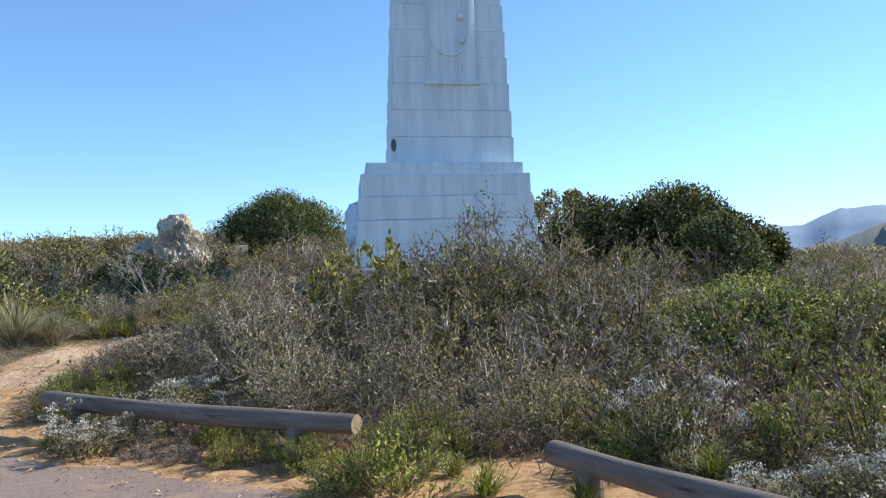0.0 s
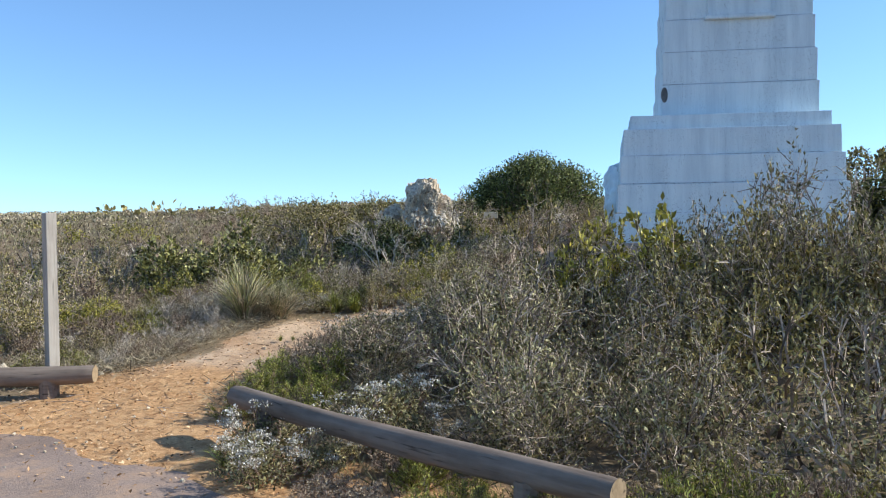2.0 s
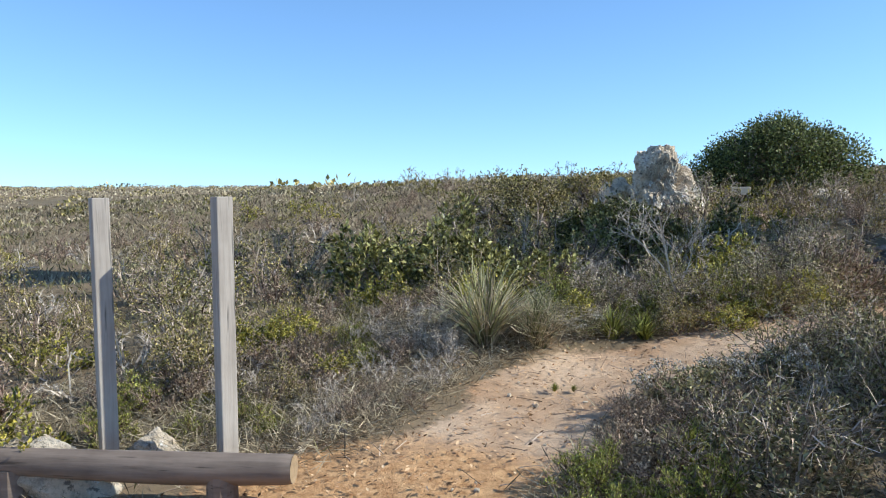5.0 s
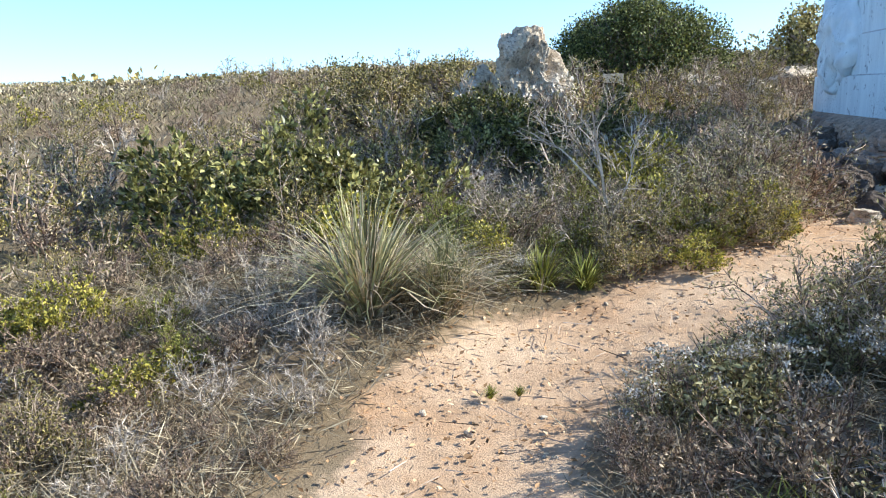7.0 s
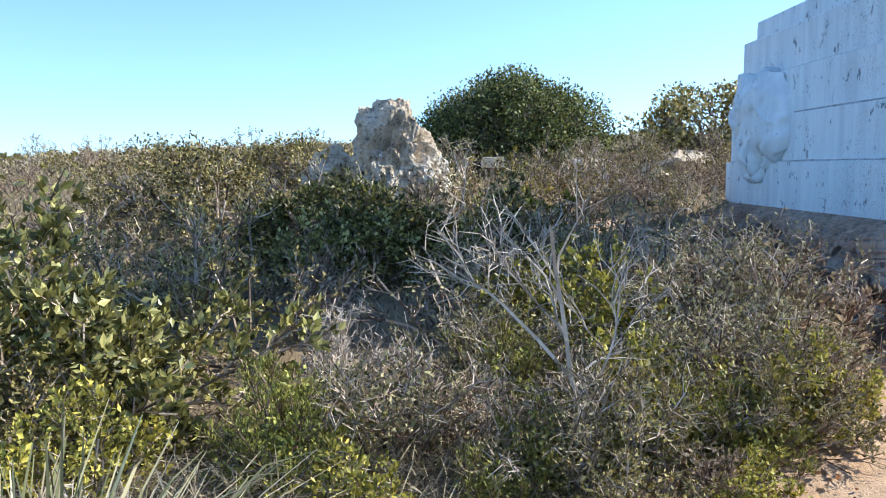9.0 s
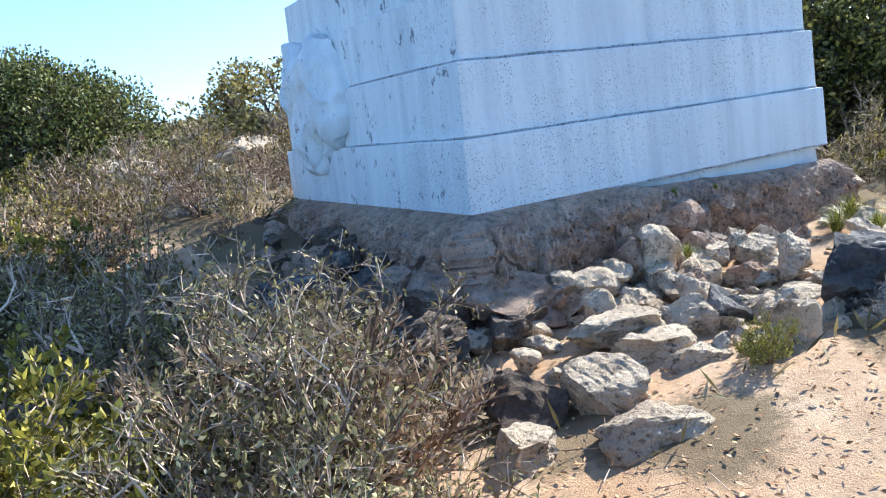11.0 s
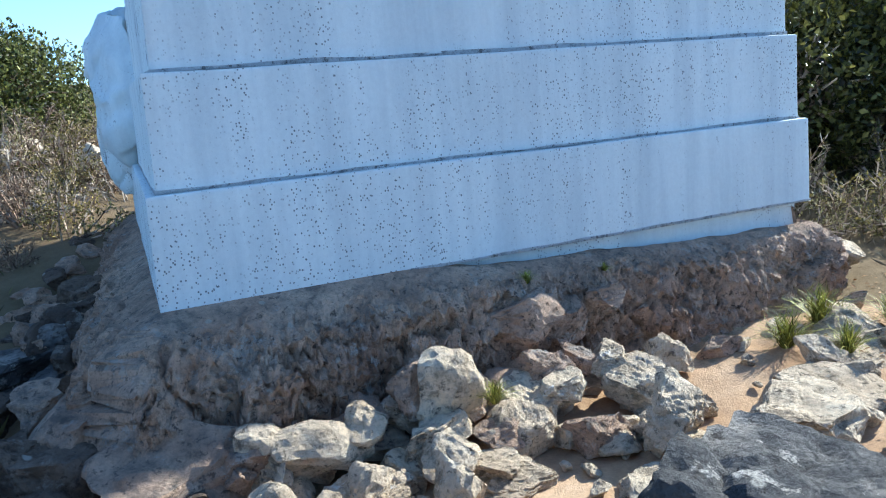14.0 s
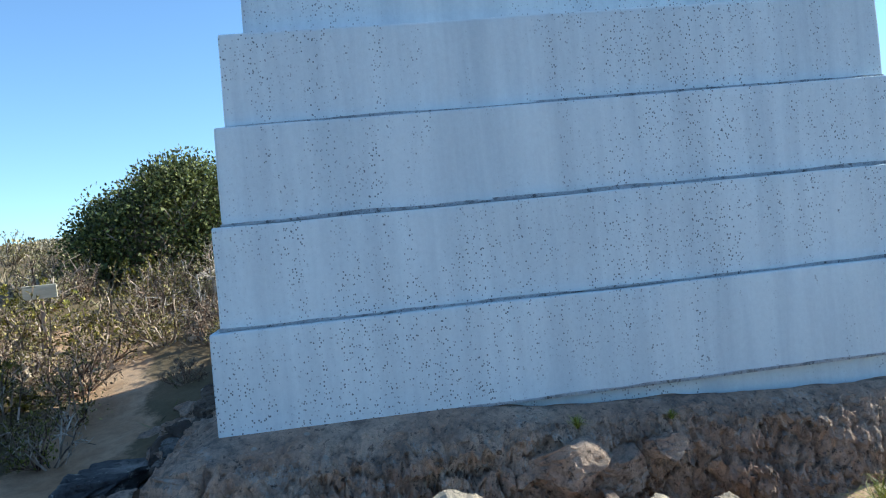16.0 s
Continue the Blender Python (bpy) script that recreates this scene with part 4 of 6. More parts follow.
def shrub_meshes(seed, high=1.0, wide=0.6, stems=26, twigs=6, sprigs=4, leaf=(0.03, 0.012), per=6, stem_r=0.009, wobble=0.22, spiky=0.35, lean=1.0, leaf_up=0.4, bare=0.0, fine_r=0.0021):
    """Twig mesh, leaf mesh and the tips of a bush about high tall and 2 * wide across."""
    rng = np.random.default_rng(seed)
    clumps = max(5, stems // 3)
    caz, cel = np.arange(clumps) * 2.39996 + rng.uniform(0, 0.8, clumps), np.arcsin(rng.permutation(np.linspace(0.06, 0.98, clumps)))
    own = np.arange(stems) % clumps
    full = rng.uniform(0.74, 1.06, clumps)[own]
    way = unit(np.stack([np.cos(caz) * np.cos(cel), np.sin(caz) * np.cos(cel), np.sin(cel)], 1)[own] + rng.standard_normal((stems, 3)) * 0.17)
    way[:, 2] = np.abs(way[:, 2])
    el, az = np.arcsin(np.clip(way[:, 2], 0, 1)), np.arctan2(way[:, 1], way[:, 0])
    way = way * np.array([lean, lean, 1.0])
    reach = 1 / np.sqrt((np.cos(el) / wide) ** 2 + (np.sin(el) / high) ** 2) * full * rng.uniform(0.85, 1.0, stems) * 0.82
    base = np.stack([np.cos(az), np.sin(az), np.zeros(stems)], 1) * rng.uniform(0, 0.18 * wide, stems)[:, None]
    base[:, 2] = -0.05
    n1, r1 = grow(rng, base, unit(way + np.array([0, 0, 0.25])), reach, np.full(stems, stem_r), 4, wobble * 0.7, 0.0)
    s2, w2, q2 = forks(rng, n1, r1, twigs, 0.45, spiky, 0.12)
    n2, r2 = grow(rng, s2, w2, reach.repeat(twigs) * rng.uniform(0.18, 0.36, len(s2)), np.maximum(q2, fine_r * 1.3), 2, wobble, 0.03)
    s3, w3, q3 = forks(rng, n2, r2, sprigs, 0.3, spiky * 1.2, 0.15)
    l3 = np.repeat(np.linalg.norm(n2[:, 2] - n2[:, 0], axis=1), sprigs) * rng.uniform(0.3, 0.6, len(s3))
    n3, r3 = grow(rng, s3, w3, l3, np.maximum(q3 * 0.8, fine_r), 1, wobble)
    fine = [np.concatenate(c) for c in zip(segments(n2, r2 * 1.15), segments(n3, r3 * 1.15))]
    keep = fine[1][:, 2] > -0.06
    stump = np.zeros((stems, 3)) + np.array([0, 0, -0.07])
    wood = joined(tubes(stump, base, np.full(stems, stem_r), np.full(stems, stem_r)), tubes(*segments(n1, r1)), ribbons(*[c[keep] for c in fine], rng))
    tips, ways = n3[:, 1], unit(n3[:, 1] - n3[:, 0])
    leaves = None
    if per:
        i = np.repeat(np.arange(len(n3)), per)
        i = i[rng.uniform(0, 1, len(i)) > bare]
        t = rng.uniform(0.1, 1.05, len(i))[:, None]
        pos = n3[i, 0] * (1 - t) + n3[i, 1] * t
        d = unit(ways[i] + rng.standard_normal((len(i), 3)) * 0.7 + np.array([0, 0, leaf_up]))
        side = unit(np.cross(d, rng.standard_normal((len(i), 3))))
        size = rng.uniform(0.65, 1.25, len(i))
        ok = pos[:, 2] > 0.0
        leaves = blades(pos[ok], d[ok], side[ok], (leaf[0] * size)[ok], (leaf[1] * size)[ok])
        m = stems * 30                                # extra inner leaves, added to block light and sight
        deep = unit(rng.standard_normal((m, 3)))
        deep[:, 2] = np.abs(deep[:, 2])
        pos = deep * rng.uniform(0.2, 0.62, m)[:, None] * np.array([wide, wide, high]) * 0.9 + np.array([0, 0, 0.03])
        d = unit(rng.standard_normal((m, 3)))
        core_leaf = 0.038 * rng.uniform(0.7, 1.3, m)
        leaves = joined(leaves, blades(pos, d, unit(np.cross(d, rng.standard_normal((m, 3)))), core_leaf, core_leaf * 0.5))
    return wood, leaves, tips, ways


def flower_heads(rng, tips, ways, count, size):
    """Flat heads of many small petals on the highest twigs."""
    order = np.argsort(-(tips[:, 2] + np.hypot(tips[:, 0], tips[:, 1]) * 0.5 + rng.uniform(0, 0.35, len(tips))))[:count]
    c = tips[order] + np.array([0, 0, 0.02])
    i = np.repeat(np.arange(len(c)), 22)
    off = rng.standard_normal((len(i), 3)) * np.array([size, size, size * 0.35])
    d = unit(rng.standard_normal((len(i), 3)) + np.array([0, 0, 0.6]))
    side = unit(np.cross(d, rng.standard_normal((len(i), 3))))
    return blades(c[i] + off, d, side, rng.uniform(0.7, 1.3, len(i)) * size * 0.75, rng.uniform(0.7, 1.2, len(i)) * size * 0.6, 0.5)


KINDS = {}


def make_kind(key, name, label, category, wood_mat, leaf_mat, variants=2, flowers=0, lite=True, **shape):
    """Builds the pattern plants of one kind, to be copied, and a lighter set of them for farther off."""
    forms = [(key, shape)]
    if lite:
        less = dict(shape, stems=max(9, shape["stems"] // 2), twigs=max(4, shape["twigs"] - 3), sprigs=4, stem_r=0.013, fine_r=0.0036)
        less["per"] = max(3, min(shape["per"], 4)) if shape["per"] else 0
        less["leaf"] = tuple(1.3 * c for c in shape["leaf"]) if shape["per"] else (0, 0)
        forms.append(("lite_" + key, less))
    for form, how in forms:
        KINDS[form] = []
        for k in range(variants):
            seed = sum(ord(c) for c in key) * 7 + k
            wood, leaves, tips, ways = shrub_meshes(seed, **how)
            root = tagged(new(name), label, category, "scrub on the hillside")
            tagged(part("framework", mesh_from("framework", *wood), wood_mat, root), kind="stuff")
            if leaves is not None:
                part("foliage", mesh_from("foliage", *leaves), leaf_mat, root)
            if flowers:
                rng = np.random.default_rng(seed)
                part("blossom", mesh_from("blossom", *flower_heads(rng, tips, ways, flowers, 0.024)), M_FLOWER, root, "clusters of small cream flowers")
            root.location = (14 + 2 * k, -30 - 3 * len(KINDS), -0.16)
            KINDS[form].append(root)


make_kind("twiggy", "grey_shrub", "dense twiggy grey-brown shrub with tiny dull leaves", "shrub", M_TWIG, M_SAGE, 3, high=1.0, wide=0.8, stems=26, twigs=9, sprigs=6, leaf=(0.024, 0.011), per=3, spiky=0.75, wobble=0.28, stem_r=0.007)
make_kind("olive", "olive_shrub", "bushy olive-green shrub with small leathery leaves", "shrub", M_TWIG, M_OLIVE, 3, high=0.95, wide=0.75, stems=24, twigs=8, sprigs=5, leaf=(0.030, 0.015), per=4, spiky=0.65, stem_r=0.007)
make_kind("feather", "feathery_shrub", "soft bright green shrub with upright feathery needle foliage", "shrub", M_BROWN, M_FRESH, 2, high=0.75, wide=0.5, stems=26, twigs=8, sprigs=5, leaf=(0.034, 0.0065), per=5, spiky=0.3, leaf_up=0.9, wobble=0.16, stem_r=0.006)
make_kind("flower", "flowering_shrub", "low grey-leaved shrub topped with cream everlasting flowers", "shrub", M_BROWN, M_SAGE, 2, flowers=42, lite=False, high=0.55, wide=0.55, stems=26, twigs=6, sprigs=4, leaf=(0.024, 0.009), per=5, spiky=0.5, stem_r=0.006)
make_kind("bare", "dead_shrub", "bare bleached dead shrub of tangled twigs", "shrub", M_PALE, None, 2, high=0.75, wide=0.65, stems=22, twigs=8, sprigs=6, per=0, spiky=0.75, wobble=0.32, stem_r=0.006)
make_kind("heath", "heath_shrub", "fine purplish-brown heath shrub with upright twigs", "shrub", M_BROWN, M_HEATH, 2, high=0.65, wide=0.6, stems=24, twigs=8, sprigs=5, leaf=(0.024, 0.008), per=3, spiky=0.5, leaf_up=0.7, wobble=0.18, stem_r=0.005)
make_kind("yellow", "yellow_shrub", "yellow-green leafy shrub with rounded leaves", "shrub", M_TWIG, M_YELLOW, 2, high=0.9, wide=0.6, stems=18, twigs=6, sprigs=5, leaf=(0.042, 0.025), per=5, spiky=0.5, stem_r=0.007)
make_kind("leafy", "leafy_shrub", "dark green shrub with broad glossy leaves", "shrub", M_TWIG, M_LEAFY, 2, lite=False, high=0.95, wide=0.85, stems=28, twigs=7, sprigs=4, leaf=(0.044, 0.025), per=8, spiky=0.55, stem_r=0.007)


def tussock(seed, n, high, wide, w):
    """Arching strap leaves in a tuft."""
    rng = np.random.default_rng(seed)
    az, out = rng.uniform(0, 2 * math.pi, n), rng.uniform(0.1, 1, n)
    steps = 6
    t = np.linspace(0, 1, steps)[None, :]
    h = high * rng.uniform(0.55, 1.05, n)[:, None]
    rr = wide * (out * rng.uniform(0.6, 1.1, n))[:, None]
    r = 0.12 * wide * out[:, None] + rr * t ** 1.5
    z = h * (t - 0.62 * out[:, None] ** 2 * t ** 2.6)
    wob = rng.normal(0, 0.07, (n, steps)) * t * wide
    p = np.stack([np.cos(az)[:, None] * r + wob, np.sin(az)[:, None] * r - wob, z - 0.03], -1)
    side = np.stack([-np.sin(az), np.cos(az), np.zeros(n)], -1)[:, None, :] * (w * rng.uniform(0.6, 1.2, n)[:, None, None] * (1 - 0.85 * t[..., None] ** 1.5))
    verts = np.stack([p - side / 2, p + side / 2], 2).reshape(-1, 3)
    idx = np.arange(n * steps * 2).reshape(n, steps, 2)
    faces = np.stack([idx[:, :-1, 0], idx[:, :-1, 1], idx[:, 1:, 1], idx[:, 1:, 0]], -1).reshape(-1, 4)
    return mesh_from("blades", verts, faces)


KINDS["tuft"] = []
for v in range(2):
    root = tagged(new("grass_tussock"), "tussock of arching pale green strap leaves with dry tips", "grass", "grass tussocks")
    part("green_tuft", tussock(40 + v, 210, 0.9, 0.95, 0.023), M_BLADE, root)
    part("dry_tuft", tussock(50 + v, 260, 0.78, 1.1, 0.017), M_STRAW, root, "dry straw-coloured strap leaves")
    root.location = (18, -40 - 3 * v, -0.12)
    KINDS["tuft"].append(root)
KINDS["weed"] = []
for v in range(2):
    root = tagged(new("low_green_plant"), "low clump of fresh green grassy leaves", "plant", "low green plants")
    part("leaf_tuft", tussock(60 + v, 160, 0.22, 0.25, 0.010), M_FRESH, root)
    root.location = (21, -40 - 3 * v, -0.12)
    KINDS["weed"].append(root)


EYE_LINE = np.array([(-1.5, 4.5), (-3.4, 6.2), (-4.4, 8.3), (-4.6, 10.5), (-2.6, 12.7), (-0.7, 13.0)])


def plant(key, x, y, s=1.0, high=1.0, turn=None, sink=0.0):
    if "lite_" + key in KINDS and float(line_distance(x, y, EYE_LINE)) > 3.5:
        key = "lite_" + key
    pats = KINDS[key]
    k = int(abs(x * 13.7 + y * 7.9) * 10)
    turn = (k * 47) % 360 if turn is None else turn
    m = pose(x, y, float(land(x, y)) - sink, 0, 0, turn) @ Matrix.Diagonal((s, s, s * high, 1))
    return copy_thing(pats[k % len(pats)], m)


# big bush before the monument, seen from the parking area
FRONT_MASS = [
    ("twiggy", -1.85, 8.8, 1.1), ("twiggy", -1.35, 7.9, 1.0), ("twiggy", -0.45, 7.8, 0.95), ("twiggy", 0.45, 7.6, 0.95), ("twiggy", -0.85, 8.8, 1.15), ("olive", 0.15, 8.6, 1.1),
    ("twiggy", -1.85, 9.4, 1.15), ("olive", -0.35, 9.7, 1.15), ("twiggy", 0.95, 8.7, 1.1), ("olive", 1.45, 9.6, 1.1), ("twiggy", -1.25, 10.5, 1.1), ("olive", 0.45, 10.7, 1.15),
    ("twiggy", -2.55, 10.3, 1.0), ("yellow", -0.25, 11.9, 1.15), ("olive", -1.35, 11.8, 1.1), ("twiggy", 1.65, 10.9, 1.1), ("olive", 0.85, 12, 1.1), ("yellow", 1.15, 12.5, 0.9),
]
TALL_BEHIND = [
    ("yellow", -0.85, 11.6, 1.6), ("twiggy", -0.2, 11.6, 1.4), ("olive", 0.35, 11.65, 1.4), ("twiggy", 0.8, 11.8, 1.6), ("yellow", -1.45, 11.35, 1.3), ("olive", 1.4, 11.8, 1.45),
    ("twiggy", -0.5, 10.8, 1.35), ("olive", -1.9, 10.9, 1.2), ("twiggy", 1.0, 10.9, 1.35), ("olive", 2.1, 11.6, 1.3), ("twiggy", 2.0, 10.6, 1.25), ("olive", 0.25, 10.9, 1.3),
]
NEAR_TRACK = [
    ("heath", -5.7, 9.35, 0.45), ("bare", -5.6, 10.15, 0.42), ("bare", -5.75, 10.6, 0.55), ("heath", -3.95, 9.85, 0.5), ("flower", -4.0, 10.4, 0.5), ("feather", -6.15, 9.0, 0.4), ("heath", -6.3, 9.75, 0.55), ("bare", -6.05, 10.15, 0.5), ("feather", -6.4, 10.4, 0.45), ("heath", -5.85, 9.75, 0.35),
    ("yellow", -6.75, 9.3, 0.4), ("feather", -6.6, 8.75, 0.4), ("bare", -6.9, 9.5, 0.6), ("heath", -7.2, 10.2, 0.6), ("twiggy", -3.35, 11.1, 0.75), ("flower", -3.75, 10.75, 0.75),
    ("olive", -2.95, 11.45, 0.85), ("twiggy", -2.55, 11.0, 0.9), ("yellow", -5.3, 12.15, 0.6), ("feather", -4.85, 12.3, 0.55), ("flower", -5.05, 11.75, 0.45), ("yellow", -4.0, 13.0, 0.7),
]
NEAR_MIDDLE = [
    ("heath", -4.55, 12.95, 0.95), ("feather", -3.95, 12.75, 0.6), ("twiggy", -4.1, 13.45, 0.85), ("yellow", -3.55, 13.35, 0.6), ("feather", -5.75, 12.9, 0.9), ("heath", -5.15, 13.1, 0.8),
    ("bare", -5.9, 14.2, 0.9), ("twiggy", -4.95, 14.0, 0.9), ("twiggy", -3.75, 14.2, 1.1), ("twiggy", -3.4, 15.2, 1.2), ("olive", -3.9, 16.4, 1.0), ("bare", -3.8, 14.9, 0.9), ("heath", -3.6, 14.55, 1.75), ("yellow", -4.35, 13.1, 0.75), ("bare", -5.05, 13.35, 0.8), ("feather", -4.7, 12.6, 0.7), ("yellow", -4.75, 15.3, 1.1),
]
FORE_GREEN = [
    ("feather", -0.25, 6.75, 0.55), ("heath", 0.15, 7.1, 0.6), ("feather", 0.45, 6.85, 0.5), ("heath", -0.75, 7.0, 0.5), ("feather", 1.2, 6.35, 0.55), ("weed", 0.1, 6.1, 1.0),
    ("feather", -1.35, 6.75, 0.4), ("weed", 0.95, 6.0, 1.3), ("feather", -0.95, 6.35, 0.42), ("heath", 1.0, 7.2, 0.7), ("heath", -2.6, 6.95, 0.35), ("feather", -1.75, 7.0, 0.4),
    ("weed", -3.05, 7.05, 0.9), ("flower", 2.5, 5.1, 0.8), ("flower", 2.95, 5.5, 0.7), ("twiggy", -1.3, 7.6, 0.8), ("twiggy", 0.6, 7.7, 0.8), ("olive", 1.5, 7.9, 0.8),
]
FRONT_LOW = [
    ("flower", -2.5, 8.1, 1.0), ("flower", -2.95, 7.38, 0.75), ("flower", -2.4, 7.1, 0.6), ("flower", -2.05, 7.55, 0.8), ("feather", -3.2, 8.4, 0.6), ("feather", -3.45, 8.8, 0.55),
    ("feather", -1.75, 7, 0.42), ("feather", -0.85, 6.25, 0.5), ("feather", -1, 6.65, 0.5), ("heath", -1.95, 7.25, 0.5), ("feather", -0.2, 6.8, 0.75), ("heath", 0.25, 6.7, 0.7),
    ("feather", 0.9, 7.1, 0.7), ("feather", 1.5, 6.4, 0.75), ("heath", 2.1, 7.1, 1.25), ("flower", 1.7, 4.9, 0.75), ("flower", 2.25, 5.1, 0.8), ("feather", 2.9, 6.5, 1.0),
]
RIGHT_SIDE = [
    ("heath", 3.7, 5.9, 1.0), ("bare", 3.5, 5.4, 0.8), ("feather", 2.9, 9.3, 1.6), ("feather", 3.7, 9.5, 1.5), ("olive", 4.6, 9.9, 1.1), ("feather", 4.7, 8.5, 1.1),
    ("twiggy", 2.6, 10.9, 1.0), ("olive", 3.6, 12, 1.0), ("twiggy", 5.2, 11.9, 1.1), ("heath", 5.5, 10.1, 1.2), ("olive", 6.1, 8.5, 1.2), ("twiggy", 5.7, 13.7, 1.1),
    ("olive", 2.9, 13.8, 0.9), ("olive", 5.1, 15.2, 0.7), ("yellow", 6.1, 16.6, 1), ("weed", 0.85, 5.45, 1.0), ("weed", 0.3, 5.7, 1.2),
]
TRACK_RIGHT = [
    ("heath", -3.75, 9.3, 0.75), ("heath", -3.5, 9.95, 0.85), ("flower", -3.75, 10.4, 0.85), ("twiggy", -3.1, 9.35, 0.95), ("flower", -3.35, 10.9, 0.8), ("twiggy", -2.9, 11.05, 0.85),
    ("olive", -2.5, 11.65, 0.95), ("feather", -3.65, 8.1, 0.55), ("weed", -3.6, 9.55, 1.4), ("feather", -2.1, 12.45, 0.9), ("olive", -1.3, 12.35, 0.8), ("heath", -4.05, 10.1, 0.5),
    ("leafy", -2.35, 10.65, 0.8), ("weed", -4.8, 10.5, 0.32), ("weed", -4.68, 10.56, 0.26), ("weed", -4.85, 11.85, 1.5), ("weed", -4.6, 11.95, 1.3), ("flower", -3, 11.85, 0.6), ("heath", -2.7, 12.35, 0.5),
]
TRACK_LEFT = [
    ("tuft", -5.7, 11.15, 0.88), ("tuft", -5.3, 11.3, 0.6), ("bare", -6.35, 11.2, 0.75), ("bare", -6.05, 10.8, 0.5), ("leafy", -7.9, 13.1, 1.6), ("leafy", -6.85, 13.1, 1.35),
    ("heath", -6.95, 10.3, 0.75), ("heath", -6.55, 9.5, 0.6), ("heath", -7.25, 9.3, 0.8), ("feather", -6.35, 9, 0.45), ("feather", -7.05, 8.5, 0.55), ("bare", -8.25, 9.6, 0.9),
    ("heath", -8.25, 8.4, 0.85), ("twiggy", -8.65, 10.9, 0.9), ("olive", -9.35, 9.3, 0.9), ("heath", -7.65, 11.2, 0.7), ("yellow", -7.35, 10.8, 0.5), ("feather", -7.95, 7.9, 0.6),
]
MIDDLE = [
    ("twiggy", -5.3, 12.85, 0.85), ("twiggy", -4.3, 12.75, 0.75), ("feather", -4.3, 13.25, 0.75), ("heath", -3.8, 13.25, 0.9), ("feather", -4.9, 13.75, 0.9), ("bare", -5.8, 13.95, 0.9),
    ("twiggy", -3.7, 14.05, 1.0), ("twiggy", -3.5, 14.95, 1.15), ("yellow", -4.4, 14.55, 1.1), ("twiggy", -5.3, 14.95, 1.05), ("heath", -6.4, 15.25, 1.2), ("olive", -7.2, 14.95, 1.1),
    ("bare", -4.9, 15.85, 1.2), ("twiggy", -4.2, 15.95, 1.1), ("leafy", -6.5, 17.15, 1.3), ("leafy", -5.7, 17.85, 1.2), ("twiggy", -4.9, 17.55, 1.0), ("yellow", -4.9, 18.95, 1.0),
]
BEHIND = [
    ("olive", -7.6, 16.6, 1.2), ("olive", -8.6, 18.4, 1.3), ("twiggy", -9.5, 17.1, 1.2), ("bare", -9.0, 20.2, 1.1), ("olive", -8.0, 20.6, 1.1), ("twiggy", -5.3, 19.4, 0.8),
    ("bare", -3.9, 18.2, 0.8), ("heath", -4.7, 21.6, 1.2), ("bare", -4.0, 21.8, 1.0), ("yellow", -5.0, 20.9, 0.8), ("olive", -7.3, 21.8, 1.0), ("twiggy", -6.5, 22.6, 1.1),
    ("yellow", -0.25, 14.3, 0.4), ("yellow", 0.5, 13.9, 0.6), ("yellow", 0.1, 14.15, 0.5), ("bare", -0.62, 14.55, 0.45), ("heath", 2.6, 13.3, 0.8), ("feather", -1.45, 14.6, 0.4),
]
for bed in (FRONT_MASS, TALL_BEHIND, NEAR_TRACK, NEAR_MIDDLE, FORE_GREEN, FRONT_LOW, RIGHT_SIDE, TRACK_RIGHT, TRACK_LEFT, MIDDLE, BEHIND):
    for key, x, y, s in bed:
        plant(key, x, y, s, 1.4 if bed is TALL_BEHIND else 1.2 if bed is FRONT_MASS else 1.0)


